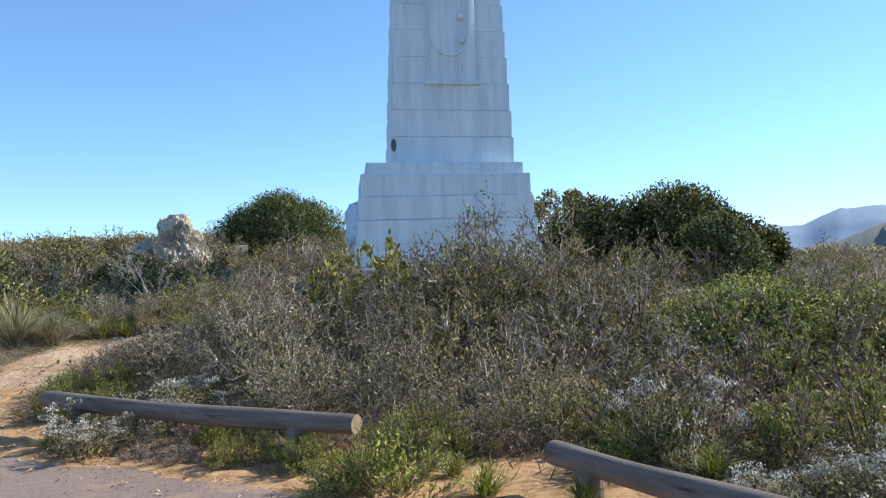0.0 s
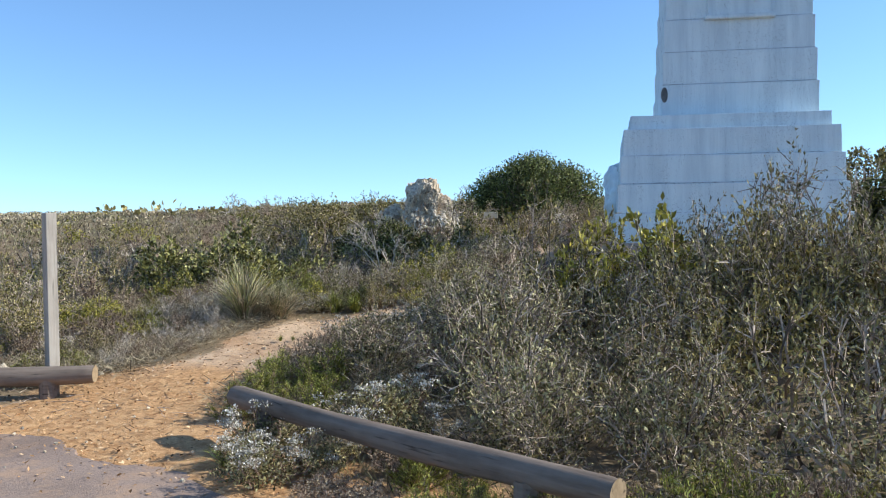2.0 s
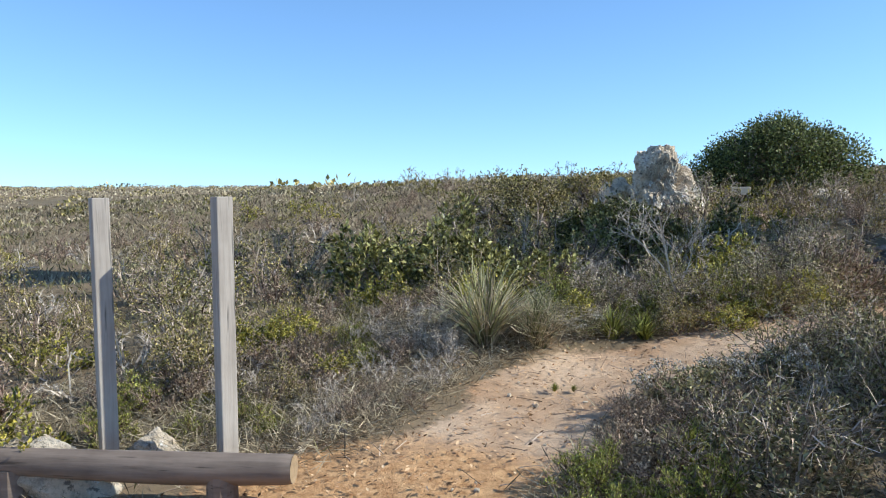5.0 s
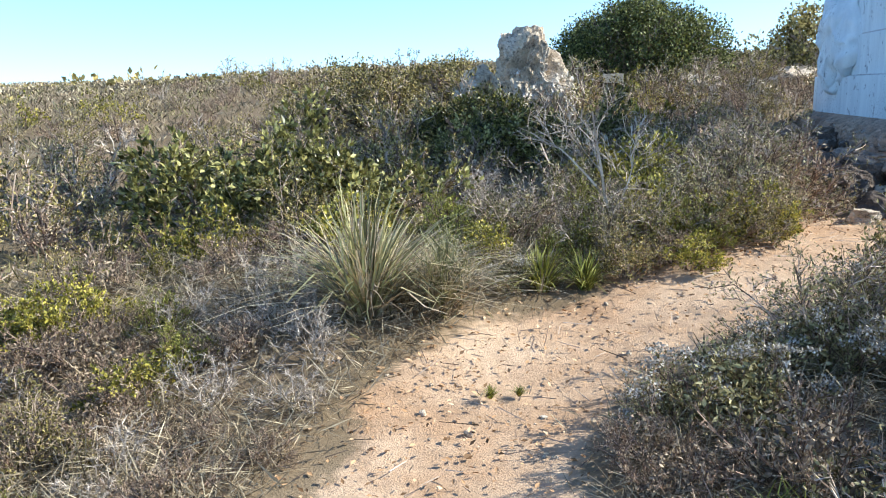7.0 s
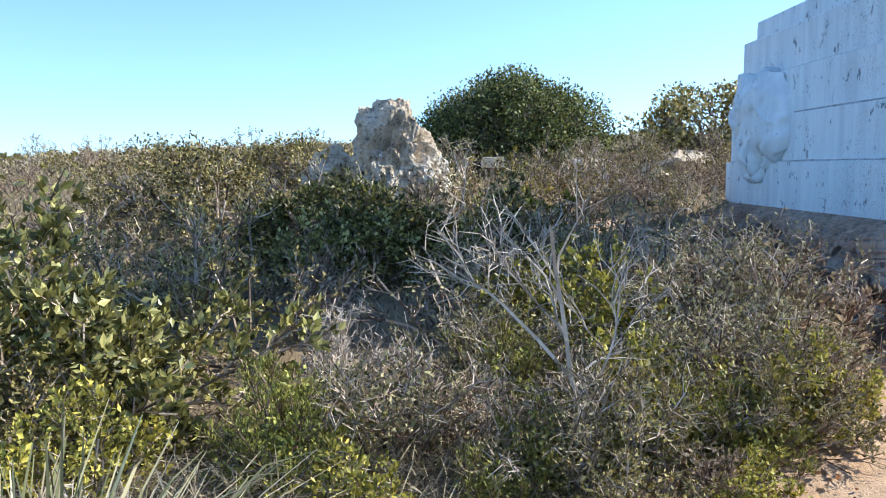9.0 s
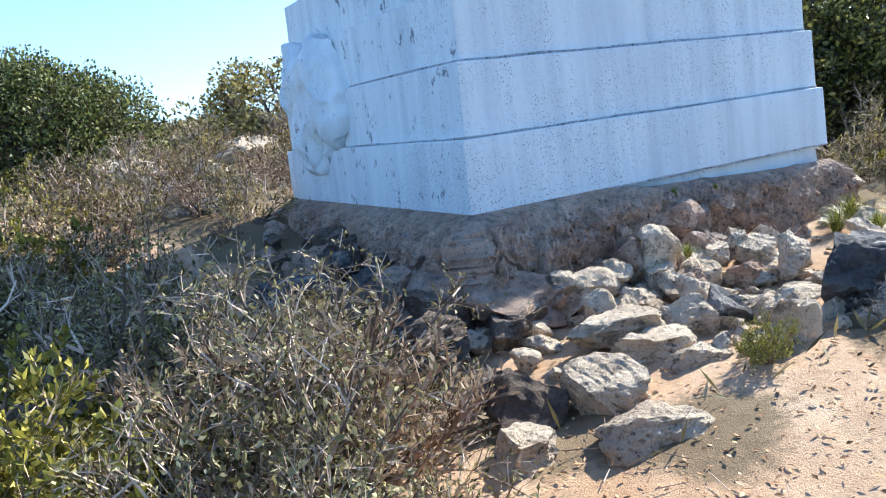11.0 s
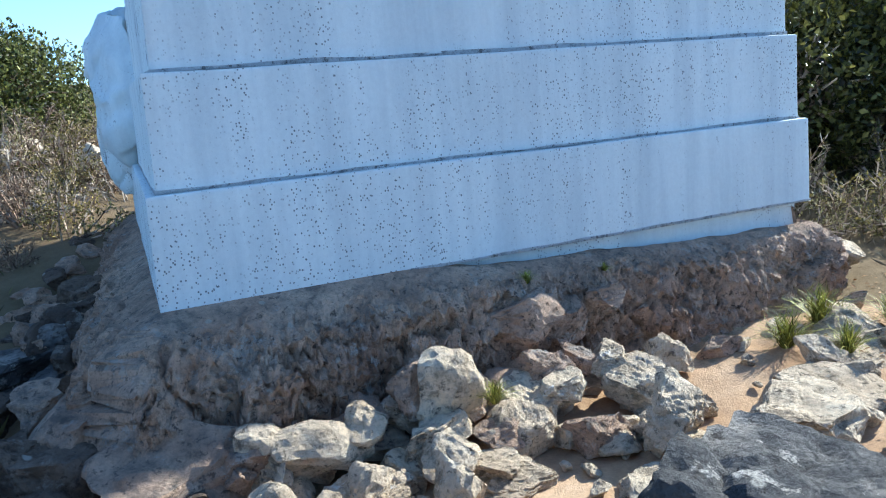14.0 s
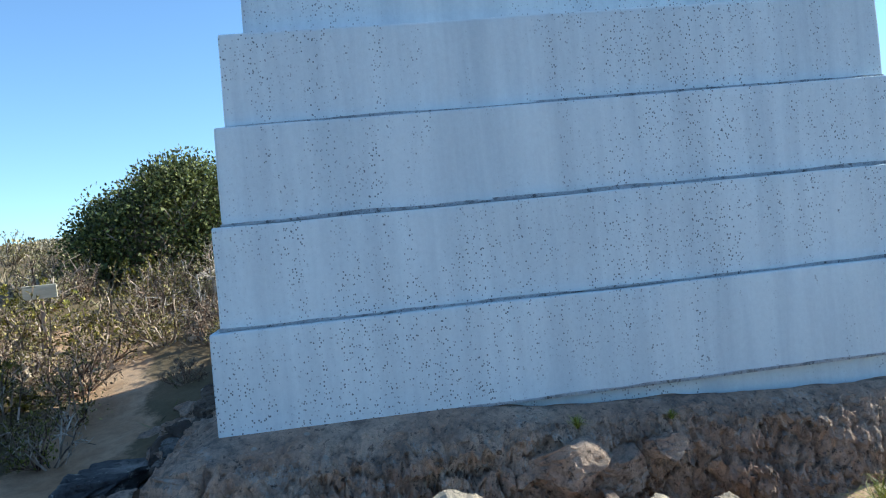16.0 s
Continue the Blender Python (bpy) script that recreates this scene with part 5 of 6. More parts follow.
EXTRA = [
    ("flower", 1.62, 6.5, 0.95, 1.5), ("heath", 1.45, 6.85, 0.9, 1.1), ("feather", 2.3, 6.4, 1.05, 1.0), ("feather", 1.25, 6.72, 0.7, 1.15), ("flower", 2.15, 5.45, 0.75, 0.9), ("flower", 2.6, 5.75, 0.8, 0.9), ("flower", -2.65, 6.78, 0.7, 1.0), ("flower", -2.95, 7.1, 0.55, 1.0),
    ("feather", -1.5, 6.45, 0.42, 1.0), ("feather", -1.2, 6.55, 0.4, 1.0), ("feather", -0.62, 5.75, 0.55, 0.8), ("feather", -0.4, 6.0, 0.5, 0.9), ("olive", -0.1, 6.75, 0.6, 1.0), ("feather", 0.1, 6.6, 0.7, 1.0), ("heath", -1.9, 6.6, 0.45, 0.7), ("heath", -2.2, 6.75, 0.4, 0.7),
    ("heath", 0.5, 6.75, 0.7, 1.0), ("olive", 0.8, 7.1, 0.75, 1.0), ("twiggy", 1.9, 7.6, 1.0, 1.0), ("olive", 2.6, 8.2, 0.9, 1.0), ("twiggy", 3.4, 10.6, 1.1, 1.0), ("olive", 4.3, 11.2, 1.1, 1.0), ("twiggy", 2.4, 12.2, 1.1, 1.0), ("feather", 3.9, 10.4, 1.5, 0.9),
    ("olive", -4.4, 12.2, 0.55, 1.0), ("heath", -4.15, 12.5, 0.6, 0.9), ("yellow", -4.0, 12.35, 0.45, 0.9), ("olive", -3.75, 12.95, 0.6, 0.9), ("twiggy", -3.6, 13.55, 0.75, 1.0), ("feather", -4.25, 12.75, 0.7, 1.0), ("twiggy", -4.6, 12.5, 0.65, 1.0), ("yellow", -3.5, 13.2, 0.5, 1.0),
    ("feather", -4.4, 18.0, 0.8, 0.9), ("olive", -4.55, 18.7, 0.8, 1.0), ("heath", -4.7, 19.4, 1.1, 1.0), ("olive", -5.1, 20.1, 1.0, 1.0), ("twiggy", -4.4, 17.3, 0.7, 1.0), ("heath", -4.95, 18.2, 1.1, 1.0), ("yellow", -5.2, 19.0, 1.0, 1.0), ("olive", -5.6, 19.8, 1.0, 1.0), ("heath", -5.9, 21.2, 1.0, 1.0),
    ("feather", -4.0, 18.2, 0.6, 1.0), ("olive", -4.15, 18.95, 0.75, 1.0), ("heath", -4.35, 19.6, 0.9, 1.0), ("olive", -4.65, 20.5, 1.0, 1.0), ("heath", -4.2, 17.5, 0.6, 1.0), ("feather", -4.05, 16.9, 0.6, 1.0), ("twiggy", -4.3, 16.2, 0.8, 1.0), ("bare", -3.3, 20.9, 0.7, 1.0), ("olive", -3.4, 21.8, 0.8, 1.0),
    ("heath", -3.4, 19.5, 0.5, 1.0), ("olive", -3.3, 20.3, 0.6, 1.0), ("heath", -3.65, 21.0, 0.7, 1.0), ("bare", -3.9, 21.5, 0.6, 1.0), ("feather", -3.95, 9.05, 0.55, 1.0), ("feather", -3.75, 8.6, 0.6, 1.0), ("feather", -3.55, 8.2, 0.5, 1.0), ("feather", -3.4, 8.95, 0.7, 1.0),
    ("yellow", -0.35, 14.25, 0.55, 1.0), ("olive", 3.2, 17.0, 0.9, 1.2), ("yellow", 3.6, 17.9, 1.2, 1.2), ("bare", 3.0, 16.6, 0.9, 1.3), ("olive", 4.2, 17.3, 1.2, 1.2), ("heath", -6.3, 18.9, 1.2, 1.3), ("twiggy", -5.9, 19.2, 1.2, 1.3), ("olive", -7.6, 19.0, 1.2, 1.3), ("twiggy", -6.9, 19.1, 1.1, 1.25), ("twiggy", -8.3, 19.2, 1.2, 1.0),
]
for key, x, y, s, tall in EXTRA:
    plant(key, x, y, s, tall)


rng = np.random.default_rng(67)
for k in range(34):                                    # green and yellow tufts among the dry growth beside the track
    x, y = rng.uniform(-10.5, -6.1), rng.uniform(8.9, 14.5)
    plant(("yellow", "feather", "olive", "yellow", "bare", "feather")[k % 6], x, y, rng.uniform(0.35, 0.6), rng.uniform(0.8, 1.1))


def free(x, y, gap):
    """True where a plant may stand."""
    if on_road(x, y - gap) or in_monument(x, y):
        return False
    d = min(float(line_distance(x, y, PATH_LINE)), float(line_distance(x, y, PATH_BACK)) + 0.25, float(line_distance(x, y, CLEAR)) - 0.2)
    return d > 0.5 + gap and not (-2.8 < x < 4.8 and 13.7 < y < 18.2)


rng = np.random.default_rng(23)
spots = [(x, y) for bed in (FRONT_MASS, TALL_BEHIND, NEAR_TRACK, NEAR_MIDDLE, FORE_GREEN, FRONT_LOW, RIGHT_SIDE, TRACK_RIGHT, TRACK_LEFT, MIDDLE, BEHIND) for _, x, y, _ in bed]
mix_right = ("twiggy", "olive", "heath", "feather", "twiggy", "olive", "feather", "bare")
mix_dry = ("heath", "olive", "heath", "olive", "twiggy", "bare", "yellow", "heath")
mix = ("twiggy", "olive", "heath", "olive", "bare", "bare", "yellow", "feather", "heath", "yellow", "leafy")
for k in range(2600):                                  # fill between the large ones, thinning outwards
    x, y = rng.uniform(-19, 14), rng.uniform(5.5, 30)
    s = rng.uniform(0.55, 1.05)
    if not free(x, y, 0.35 * s) or min((x - a) ** 2 + (y - b) ** 2 for a, b in spots) < (0.47 + 0.018 * max(0, y - 14) + 0.02 * max(0, abs(x + 2) - 7)) ** 2:
        continue
    if len(spots) > 600:
        break
    spots.append((x, y))
    kinds = mix_right if x > -2 else mix_dry if x < -8 or y > 17 else mix
    plant(kinds[int(rng.integers(len(kinds)))], x, y, s)


def ground_cover():
    """Low dry growth between the bushes."""
    rng = np.random.default_rng(61)
    n = 170000
    r, a = 34 * rng.uniform(0, 1, n) ** 0.62, rng.uniform(-math.pi * 0.55, math.pi * 0.55, n)
    x, y = -3 + np.sin(a) * r, 6.5 + np.cos(a) * r
    track = np.minimum(line_distance(x, y, PATH_LINE) - np.where(y < 8.8, 1.0, 0.5), np.minimum(line_distance(x, y, PATH_BACK) - 0.7, line_distance(x, y, CLEAR) - 0.9))
    patch = np.sin(x * 1.9 + 2 * np.sin(y * 0.8)) + np.sin(y * 2.3 + 1.5 * np.sin(x * 1.1)) + rng.normal(0, 0.5, n)
    q = np.stack([x + 2.05, y - 16.54], 1)
    u, w = q[:, 0] * math.cos(A) + q[:, 1] * math.sin(A), -q[:, 0] * math.sin(A) + q[:, 1] * math.cos(A)
    ok = (track > 0.25 * rng.uniform(-0.6, 1, n)) & ~on_road(x, y - np.where(x < -3, 1.15, 0.5)) & ~((u > -0.7) & (u < WIDE + 0.6) & (w > -2.0) & (w < DEEP_M + 0.6)) & (patch > -1.7)
    x, y, patch, r = x[ok], y[ok], patch[ok], r[ok]
    n = len(x)
    z = land(x, y) - 0.01
    way = unit(np.stack([rng.normal(0, 0.9, n), rng.normal(0, 0.9, n), np.ones(n)], 1))
    side = unit(np.cross(way, rng.standard_normal((n, 3))))
    size = rng.uniform(0.04, 0.16, n) * (1 + r / 60)
    pos = np.stack([x, y, z], 1)
    for name, sel, m, label in (("dry_undergrowth", patch < 0.5, M_STRAW, "low dry brown undergrowth between the shrubs"), ("green_undergrowth", patch >= 0.5, M_SAGE, "low olive-green undergrowth between the shrubs")):
        tagged(part(name, mesh_from(name, *blades(pos[sel], way[sel], side[sel], size[sel], size[sel] * 0.06 * (1 + r[sel] / 11))), m), label, "undergrowth", kind="stuff")


ground_cover()


def straw_mat():
    """Pale dry stalks lying along the edge of the track."""
    rng = np.random.default_rng(88)
    n = 120000
    x, y = rng.uniform(-9.5, -2.8, n), rng.uniform(8.3, 13.4, n)
    d = line_distance(x, y, PATH_LINE)
    lump = np.sin(x * 3.1 + y) + np.sin(y * 2.7 - x * 1.3) + rng.normal(0, 0.6, n)
    ok = (d > 0.62 + 0.12 * lump) & (d < 3.6) & (lump > -1.0) & (rng.uniform(0, 1, n) < 1.25 - d * 0.25)
    x, y, lump = x[ok], y[ok], lump[ok]
    n = len(x)
    way = unit(np.stack([rng.standard_normal(n), rng.standard_normal(n), rng.uniform(0.0, 0.9, n)], 1))
    side = unit(np.cross(way, rng.standard_normal((n, 3))))
    size = rng.uniform(0.05, 0.21, n)
    pos = np.stack([x, y, land(x, y) + rng.uniform(-0.01, 0.05, n) * (1 + np.maximum(lump, 0))], 1)
    tagged(part("dry_stalks", mesh_from("dry_stalks", *blades(pos, way, side, size, size * 0.02 + 0.0018)), M_STRAW), "pale tangle of dry stalks beside the track", "undergrowth", kind="stuff")


straw_mat()
for x, y, key, s in ((-5.75, 9.0, "bare", 0.4), (-6.0, 9.45, "bare", 0.5), (-6.5, 10.0, "heath", 0.6), (-6.7, 10.75, "bare", 0.6), (-5.95, 11.0, "bare", 0.5), (-7.4, 9.8, "bare", 0.7), (-6.2, 10.55, "heath", 0.5), (-7.6, 10.4, "yellow", 0.6), (-6.9, 11.6, "heath", 0.7), (-8.0, 9.0, "bare", 0.7), (-8.4, 10.2, "olive", 0.7), (-7.2, 11.9, "yellow", 0.7), (-5.5, 9.7, "heath", 0.3),
                     (-9.5, 12.4, "olive", 1.0), (-10.3, 12.0, "yellow", 0.8), (-8.9, 12.0, "heath", 0.9), (-11.0, 13.0, "olive", 1.1), (-9.9, 13.5, "twiggy", 1.1), (-8.9, 13.8, "heath", 1.0),
                     (2.3, 6.2, "feather", 0.9), (3.3, 7.1, "feather", 1.1), (2.0, 8.0, "olive", 1.0), (3.0, 8.2, "feather", 1.3), (4.2, 7.3, "feather", 1.3), (4.0, 6.4, "heath", 1.0), (3.1, 6.1, "heath", 0.8),
                     (2.6, 7.3, "heath", 0.9), (1.6, 7.0, "heath", 0.8), (1.2, 6.9, "feather", 0.7), (3.6, 8.5, "olive", 1.1), (2.2, 5.6, "heath", 0.6), (3.0, 4.8, "flower", 0.8), (3.4, 4.4, "feather", 0.7), (3.7, 5.0, "heath", 0.8), (4.4, 5.6, "olive", 0.9),
                     (4.9, 6.8, "olive", 1.0), (5.4, 7.8, "feather", 1.3), (2.8, 5.2, "weed", 1.4), (1.7, 6.0, "weed", 1.4), (2.4, 9.0, "twiggy", 1.1), (4.1, 9.2, "olive", 1.1),
                     (-3.1, 20.0, "olive", 0.7), (-3.6, 21.0, "heath", 0.8), (-4.5, 21.5, "bare", 0.8), (-3.9, 22.5, "heath", 1.0), (-4.9, 22.6, "olive", 1.0),
                     (-3.3, 24.0, "olive", 1.0), (-2.3, 22.0, "heath", 0.9), (-2.0, 23.5, "olive", 1.0), (-4.3, 24.2, "heath", 1.1), (-5.6, 23.6, "yellow", 0.9), (-6.4, 23.4, "heath", 1.0), (-2.8, 21.0, "bare", 0.7),
                     (3.1, 18.3, "olive", 0.85), (3.9, 18.8, "twiggy", 1.0), (3.0, 19.2, "heath", 0.9), (4.4, 18.0, "olive", 1.0), (2.6, 18.9, "heath", 0.6), (3.6, 17.4, "twiggy", 0.7), (4.3, 19.5, "olive", 1.1), (5.2, 18.6, "heath", 1.1), (3.4, 18.0, "bare", 0.6),
                     (-6.3, 12.2, "yellow", 0.7), (-5.7, 12.5, "feather", 0.7), (-6.9, 12.5, "olive", 0.8), (-5.95, 11.7, "bare", 0.6), (-6.6, 11.9, "heath", 0.7), (-3.5, 22.0, "olive", 0.9), (-4.4, 22.7, "twiggy", 1.1),
                     (-2.9, 21.6, "heath", 1.0), (-4.5, 17.5, "heath", 0.8), (-4.6, 16.8, "olive", 0.7), (3.2, 17.8, "heath", 0.8), (2.8, 18.3, "twiggy", 0.7)):
    plant(key, x, y, s)


def far_scrub():
    """The scrub of the far slope, too far and too many to count."""
    rng = np.random.default_rng(31)
    n = 5600
    a, r = np.radians(rng.uniform(-85, 48, n)), 26 + 90 * rng.uniform(0, 1, n) ** 0.75
    x, y = np.sin(a) * r, np.cos(a) * r + 6
    z = land(x, y)
    s = rng.uniform(0.13, 0.40, n)
    crest = (rng.uniform(0, 1, n) < 0.035) & (np.sin(a * 31) + np.sin(a * 13 + 1) > 0.1)
    s = np.where(crest, rng.uniform(0.45, 0.85, n), s)
    k = 32
    i = np.repeat(np.arange(n), k)
    d = unit(rng.standard_normal((n * k, 3)))
    d[:, 2] = np.abs(d[:, 2])
    c = np.stack([x, y, z], 1)[i] + d * (s[i] * rng.uniform(0.6, 1.0, n * k))[:, None] * np.array([1.7, 1.7, 0.75])
    way = unit(d + rng.standard_normal((n * k, 3)) * 0.6)
    side = unit(np.cross(way, rng.standard_normal((n * k, 3))))
    pick = crest[i] | (rng.uniform(0, 1, n)[i] < 0.22)
    for name, sel, m in (("distant_green_scrub", pick, M_OLIVE), ("distant_dry_scrub", ~pick, M_STRAW)):
        data = blades(c[sel], way[sel], side[sel], s[i][sel] * 0.40, s[i][sel] * 0.26)
        tagged(part(name, mesh_from(name, *data), m), "low distant scrub covering the far slope", "scrub", kind="stuff")


far_scrub()


def big_bush(x, y, sx, sy, high, seed, n=9000, leaf=0.055, lumps=26, material=None):
    """A dense rounded bush: a short trunk, limbs, and lumps of leaves with gaps."""
    rng = np.random.default_rng(seed)
    root = tagged(new("dense_bush"), "soft rounded olive-green feathery bush" if material is M_FRESH else "dense dark green rounded coastal thicket bush", "bush", "large dense bushes")
    root.location = (x, y, float(land(x, y)) - 0.05)
    az, u = rng.uniform(0, 2 * math.pi, lumps), rng.uniform(0.02, 1, lumps)
    c = np.stack([np.cos(az) * np.sqrt(1 - u ** 2), np.sin(az) * np.sqrt(1 - u ** 2), u], 1) * np.array([sx, sy, high]) * 0.78
    c[:, 2] = high * 0.80 * u ** 0.75
    lr = rng.uniform(0.17, 0.33, lumps) * min(sx, high * 1.3)
    i = rng.integers(0, lumps, n)
    d = unit(rng.standard_normal((n, 3)))
    p = c[i] + d * (lr[i] * rng.uniform(0.25, 1.02, n) ** 0.6)[:, None] * np.array([1, 1, 0.85])
    ok = p[:, 2] > 0.05
    p, d = p[ok], d[ok]
    way = unit(d * 0.7 + rng.standard_normal(p.shape) * 0.8 + np.array([0, 0, 0.2]))
    side = unit(np.cross(way, d + rng.standard_normal(p.shape) * 0.5))
    size = rng.uniform(0.7, 1.3, len(p)) * leaf
    part("crown", mesh_from("crown", *blades(p, way, side, size, size * 0.62)), material or M_DEEP, root)
    starts = np.zeros((lumps, 3)) + rng.normal(0, 0.06, (lumps, 3)) * np.array([1, 1, 0])
    nodes, rad = grow(rng, starts, unit(c + np.array([0, 0, 0.2])), np.linalg.norm(c, axis=1) * 0.95, np.full(lumps, 0.045), 5, 0.16)
    s2, w2, q2 = forks(rng, nodes, rad, 8, 0.45, 0.6)
    n2, r2 = grow(rng, s2, w2, lr.repeat(8) * 0.7, q2, 2, 0.25)
    seg = [np.concatenate(v) for v in zip(segments(nodes, rad), segments(n2, r2))]
    part("limb_framework", mesh_from("limb_framework", *tubes(*seg)), M_TWIG, root)


big_bush(-5.65, 25.6, 2.1, 1.7, 1.88, 1, 44000, 0.062, 120, M_DOME)
big_bush(3.2, 20.4, 1.3, 1.2, 2.0, 2, 17000, 0.075, 56)
big_bush(5.1, 20.8, 1.8, 1.5, 2.4, 3, 32000, 0.075, 90)
big_bush(6.8, 21.2, 1.3, 1.2, 1.75, 4, 14000, 0.085, 28)
big_bush(5.5, 18.6, 1.2, 1.0, 1.7, 9, 12000, 0.07, 24, M_DOME)
big_bush(2.7, 23.5, 1.2, 1.2, 2.3, 5, 7000, 0.08, 18, M_OLIVE)
big_bush(-1.5, 27.5, 2.2, 1.3, 1.5, 6, 7000, 0.09, 22, M_OLIVE)
big_bush(1.5, 29.0, 2.4, 1.4, 1.6, 7, 7000, 0.09, 22, M_OLIVE)
big_bush(-8.9, 22.3, 1.5, 1.1, 1.0, 8, 8000, 0.055, 22, M_OLIVE)
big_bush(-10.0, 20.4, 1.5, 1.2, 1.25, 10, 10000, 0.05, 26, M_OLIVE)
big_bush(-7.0, 17.9, 1.15, 0.9, 0.98, 11, 12000, 0.05, 28)
big_bush(3.2, 9.8, 1.15, 0.9, 0.95, 12, 11000, 0.036, 34, M_FRESH)
big_bush(4.7, 10.3, 1.0, 0.9, 0.85, 13, 8000, 0.036, 28, M_FRESH)


def dead_tree(x, y, high, seed, lean):
    """A bleached bare small tree with forking limbs."""
    rng = np.random.default_rng(seed)
    root = tagged(new("dead_tree"), "small bleached bare dead tree with forking branches", "tree")
    root.location = (x, y, float(land(x, y)) - 0.03)
    main, rm = grow(rng, np.zeros((1, 3)), unit(np.array([[lean, 0.0, 1.0]])), np.array([high]), np.array([0.0125]), 7, 0.06)
    feet = np.stack([main[0, 3], main[0, 2], main[0, 4]])
    n1, r1 = grow(rng, feet, unit(np.array([[lean - 0.5, 0.0, 0.75], [lean + 0.8, 0.1, 0.9], [lean - 0.3, 0.3, 0.9]])), np.array([0.62, 0.5, 0.45]) * high, np.array([0.0085, 0.006, 0.006]), 7, 0.1)
    n1, r1 = np.concatenate([main, n1]), np.concatenate([rm, r1])
    s2, w2, q2 = forks(rng, n1, r1, 5, 0.35, 0.45, 0.25)
    n2, r2 = grow(rng, s2, w2, rng.uniform(0.15, 0.35, len(s2)) * high, q2, 4, 0.2, 0.06)
    s3, w3, q3 = forks(rng, n2, r2, 4, 0.2, 0.6, 0.2)
    n3, r3 = grow(rng, s3, w3, rng.uniform(0.08, 0.22, len(s3)) * high, np.maximum(q3, 0.0025), 2, 0.25)
    s4, w4, q4 = forks(rng, n3, r3, 3, 0.2, 0.6, 0.2)
    n4, r4 = grow(rng, s4, w4, rng.uniform(0.04, 0.1, len(s4)) * high, np.maximum(q4, 0.0018), 1, 0.25)
    part("trunk", mesh_from("trunk", *tubes(*segments(n1, r1))), M_PALE, root)
    seg = [np.concatenate(v) for v in zip(segments(n2, r2), segments(n3, r3), segments(n4, r4))]
    tagged(part("branchwork", mesh_from("branchwork", *tubes(*seg)), M_PALE, root), kind="stuff")


dead_tree(-4.5, 12.75, 1.05, 3, -0.26)


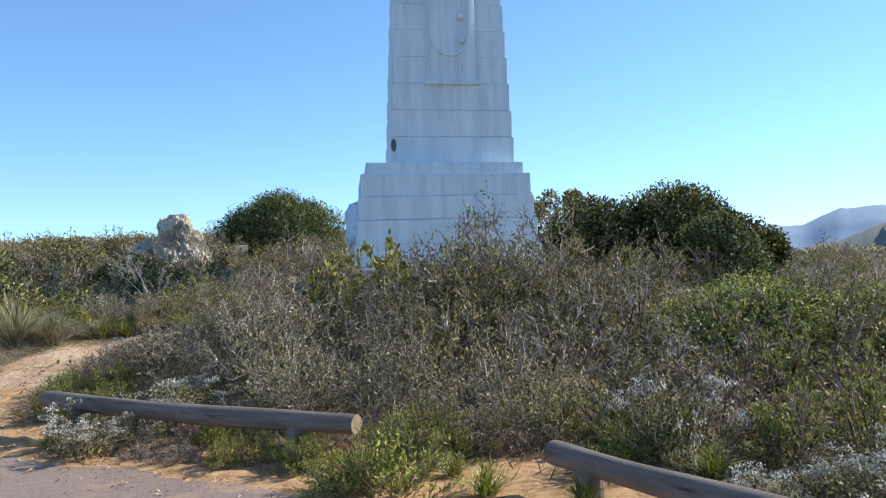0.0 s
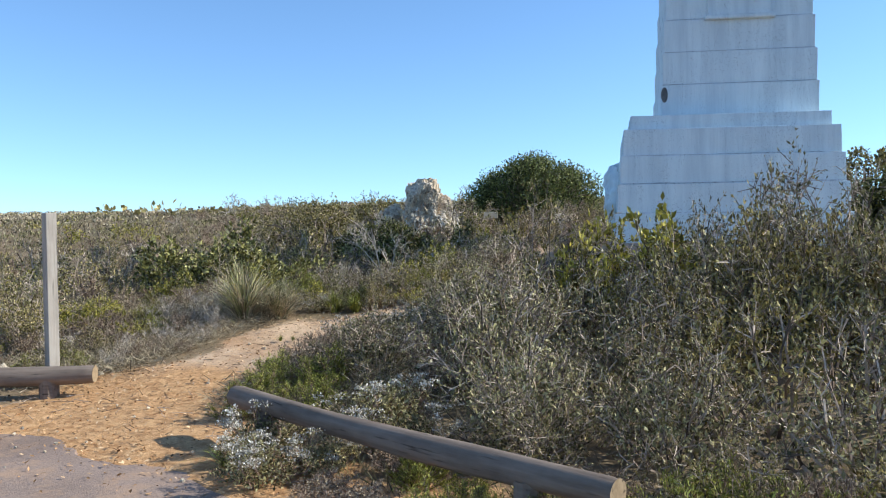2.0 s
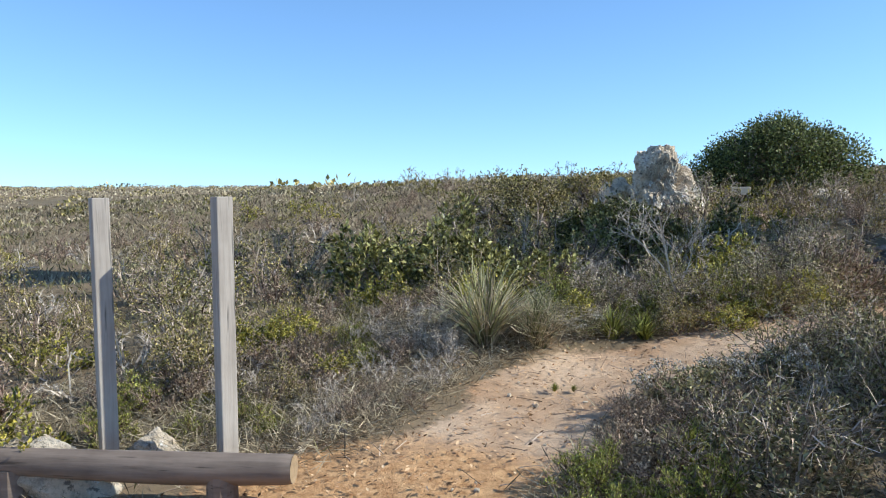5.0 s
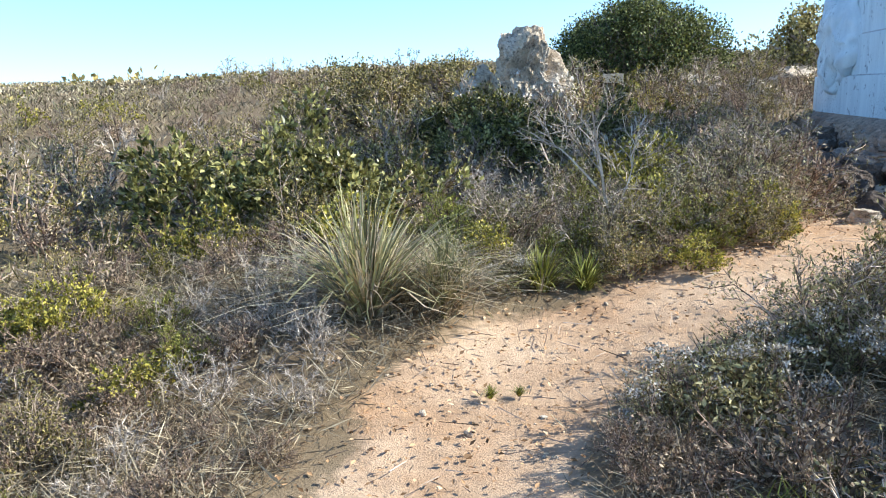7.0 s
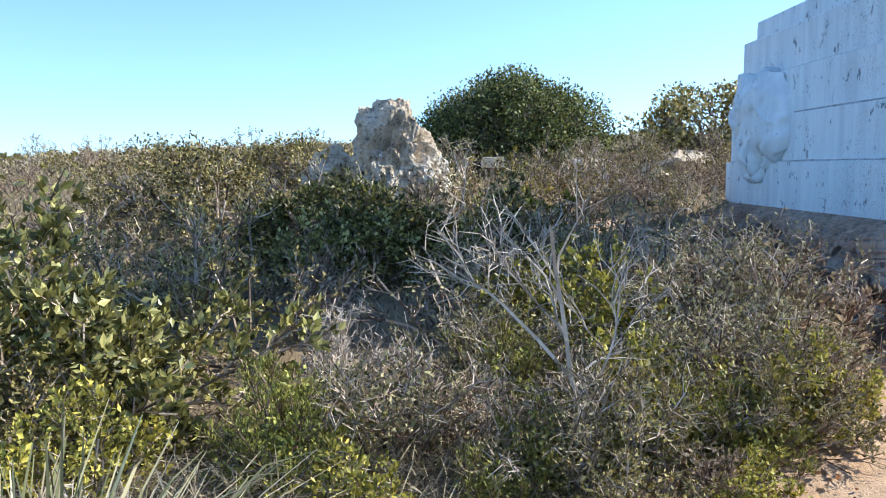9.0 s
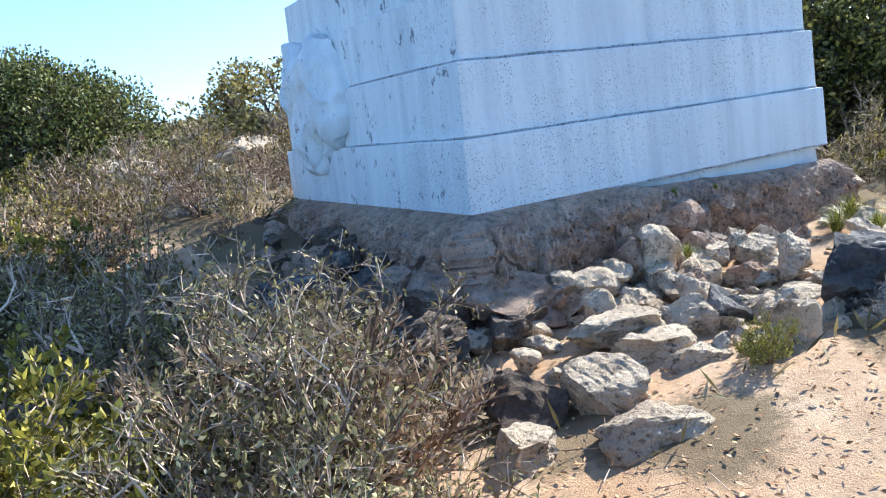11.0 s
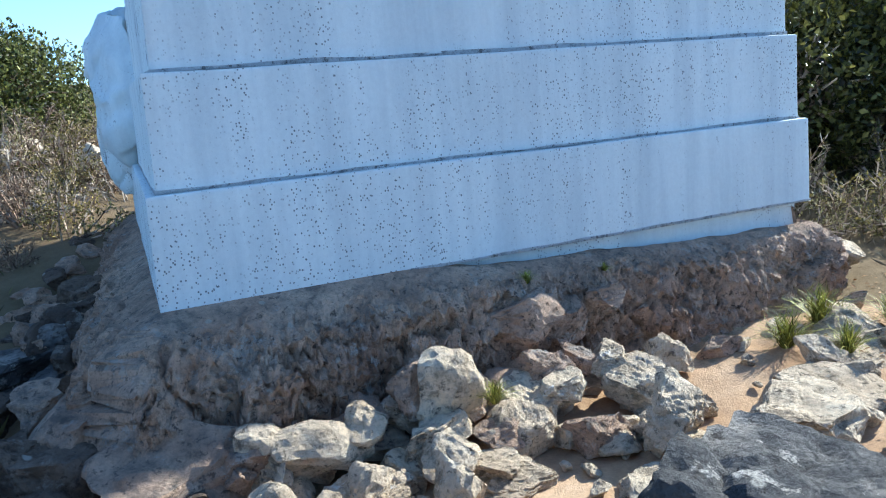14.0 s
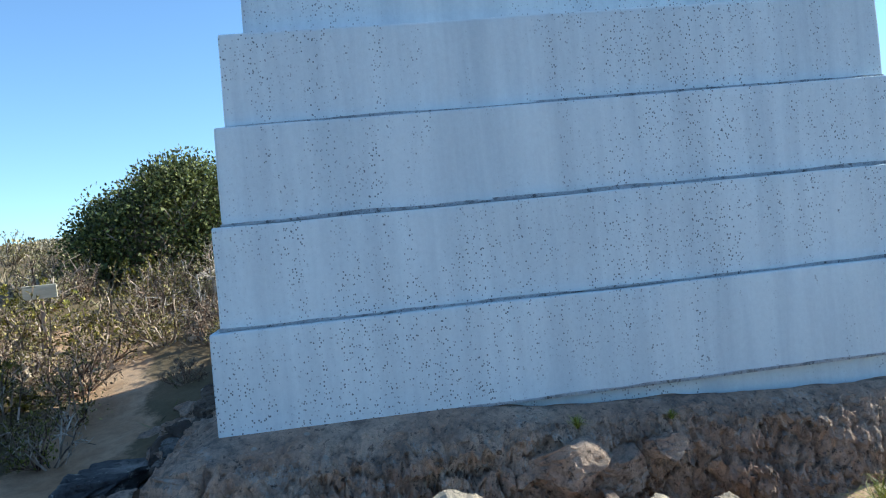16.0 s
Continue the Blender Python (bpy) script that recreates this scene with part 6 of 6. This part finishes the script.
def scatter_litter():
    """Chips, dry leaves and twigs on the track and its edges."""
    rng = np.random.default_rng(77)
    n = 64000
    x, y = rng.uniform(-8.5, 3, n), rng.uniform(4.5, 17.5, n)
    road = np.interp(x, ROAD_EDGE[:, 0], ROAD_EDGE[:, 1])
    track = np.minimum(line_distance(x, y, PATH_LINE), np.minimum(line_distance(x, y, CLEAR) + 0.2, line_distance(x, y, PATH_BACK)))
    ok = (y > road - 0.75 * rng.uniform(0, 1, n) ** 2.5) & ((y < road + 1.1) | (track < 1.5) & (rng.uniform(0, 1, n) < np.where(y < 9.3, 1.0, 0.7)))
    x, y, road = x[ok], y[ok], road[ok]
    n = len(x)
    p = np.stack([x, y, np.where(y < road, -0.158, land(x, y) - 0.012) + rng.uniform(0, 0.012, n)], 1)
    a = rng.uniform(0, 2 * math.pi, n)
    way = unit(np.stack([np.cos(a), np.sin(a), rng.normal(0.1, 0.3, n)], 1))
    side = unit(np.cross(way, np.stack([rng.normal(0, 0.35, n), rng.normal(0, 0.35, n), np.ones(n)], 1)))
    size = rng.uniform(0.012, 0.042, n)
    tagged(part("leaf_litter", mesh_from("leaf_litter", *blades(p, way, side, size, size * 0.5)), M_LITTER), "rust and straw coloured chips and dry leaves on the track", "litter", kind="stuff")
    m = 2600
    x, y = rng.uniform(-7, -2.2, m), rng.uniform(7.5, 14.5, m)
    d = line_distance(x, y, PATH_LINE)
    ok = (d < 1.7) & (rng.uniform(0, 1, m) < 0.25 + 0.5 * (d > 0.8))
    x, y = x[ok], y[ok]
    a, L = rng.uniform(0, 2 * math.pi, len(x)), rng.uniform(0.04, 0.18, len(x))
    z = land(x, y) + 0.004
    p0 = np.stack([x, y, z], 1)
    x1, y1 = x + np.cos(a) * L, y + np.sin(a) * L
    p1 = np.stack([x1, y1, land(x1, y1) + rng.uniform(0.0, 0.04, len(x))], 1)
    tagged(part("fallen_twigs", mesh_from("fallen_twigs", *tubes(p0, p1, np.full(len(x), 0.003), np.full(len(x), 0.0015))), M_TWIG), "dry grey twigs lying along the track", "twigs", kind="stuff")
    # loose pebbles
    n = 900
    x, y = rng.uniform(-7, 2.6, n), rng.uniform(4, 17, n)
    d = np.minimum(line_distance(x, y, PATH_LINE), line_distance(x, y, CLEAR))
    ok = (d < 1.3) | on_road(x, y - 0.8) & (rng.uniform(0, 1, n) < 0.12)
    x, y = x[ok], y[ok]
    bm = bmesh.new()
    bmesh.ops.create_icosphere(bm, subdivisions=1, radius=1)
    bv = np.array([tuple(v.co) for v in bm.verts])
    bf = np.array([[v.index for v in f.verts] for f in bm.faces])
    bm.free()
    s = rng.uniform(0.006, 0.02, len(x)) * np.where(rng.uniform(0, 1, len(x)) < 0.05, 2.2, 1)
    z = np.where(on_road(x, y), -0.158, land(x, y) - 0.02)
    v = bv[None] * (s[:, None, None] * rng.uniform(0.6, 1.2, (len(x), len(bv), 1))) + np.stack([x, y, z], 1)[:, None]
    f = bf[None] + np.arange(len(x))[:, None, None] * len(bv)
    tagged(part("pebbles", mesh_from("pebbles", v.reshape(-1, 3), f.reshape(-1, 3)), M_ROCK), "small loose pale pebbles", "pebbles", kind="stuff")


scatter_litter()
for x, y, s, z in ((0.95, 16.55, 1.0, None), (1.3, 16.75, 1.15, None), (1.65, 16.6, 1.0, None), (1.15, 16.35, 0.8, None), (1.55, 16.3, 0.7, None), (-0.75, 16.1, 0.5, 0.55), (2.2, 16.2, 0.5, None), (-0.37, 16.74, 0.34, 0.86), (0.1, 16.87, 0.26, 0.83), (-0.83, 16.70, 0.24, 0.88)):
    ob = plant("weed", x, y, s)
    if z:
        ob.location.z = z
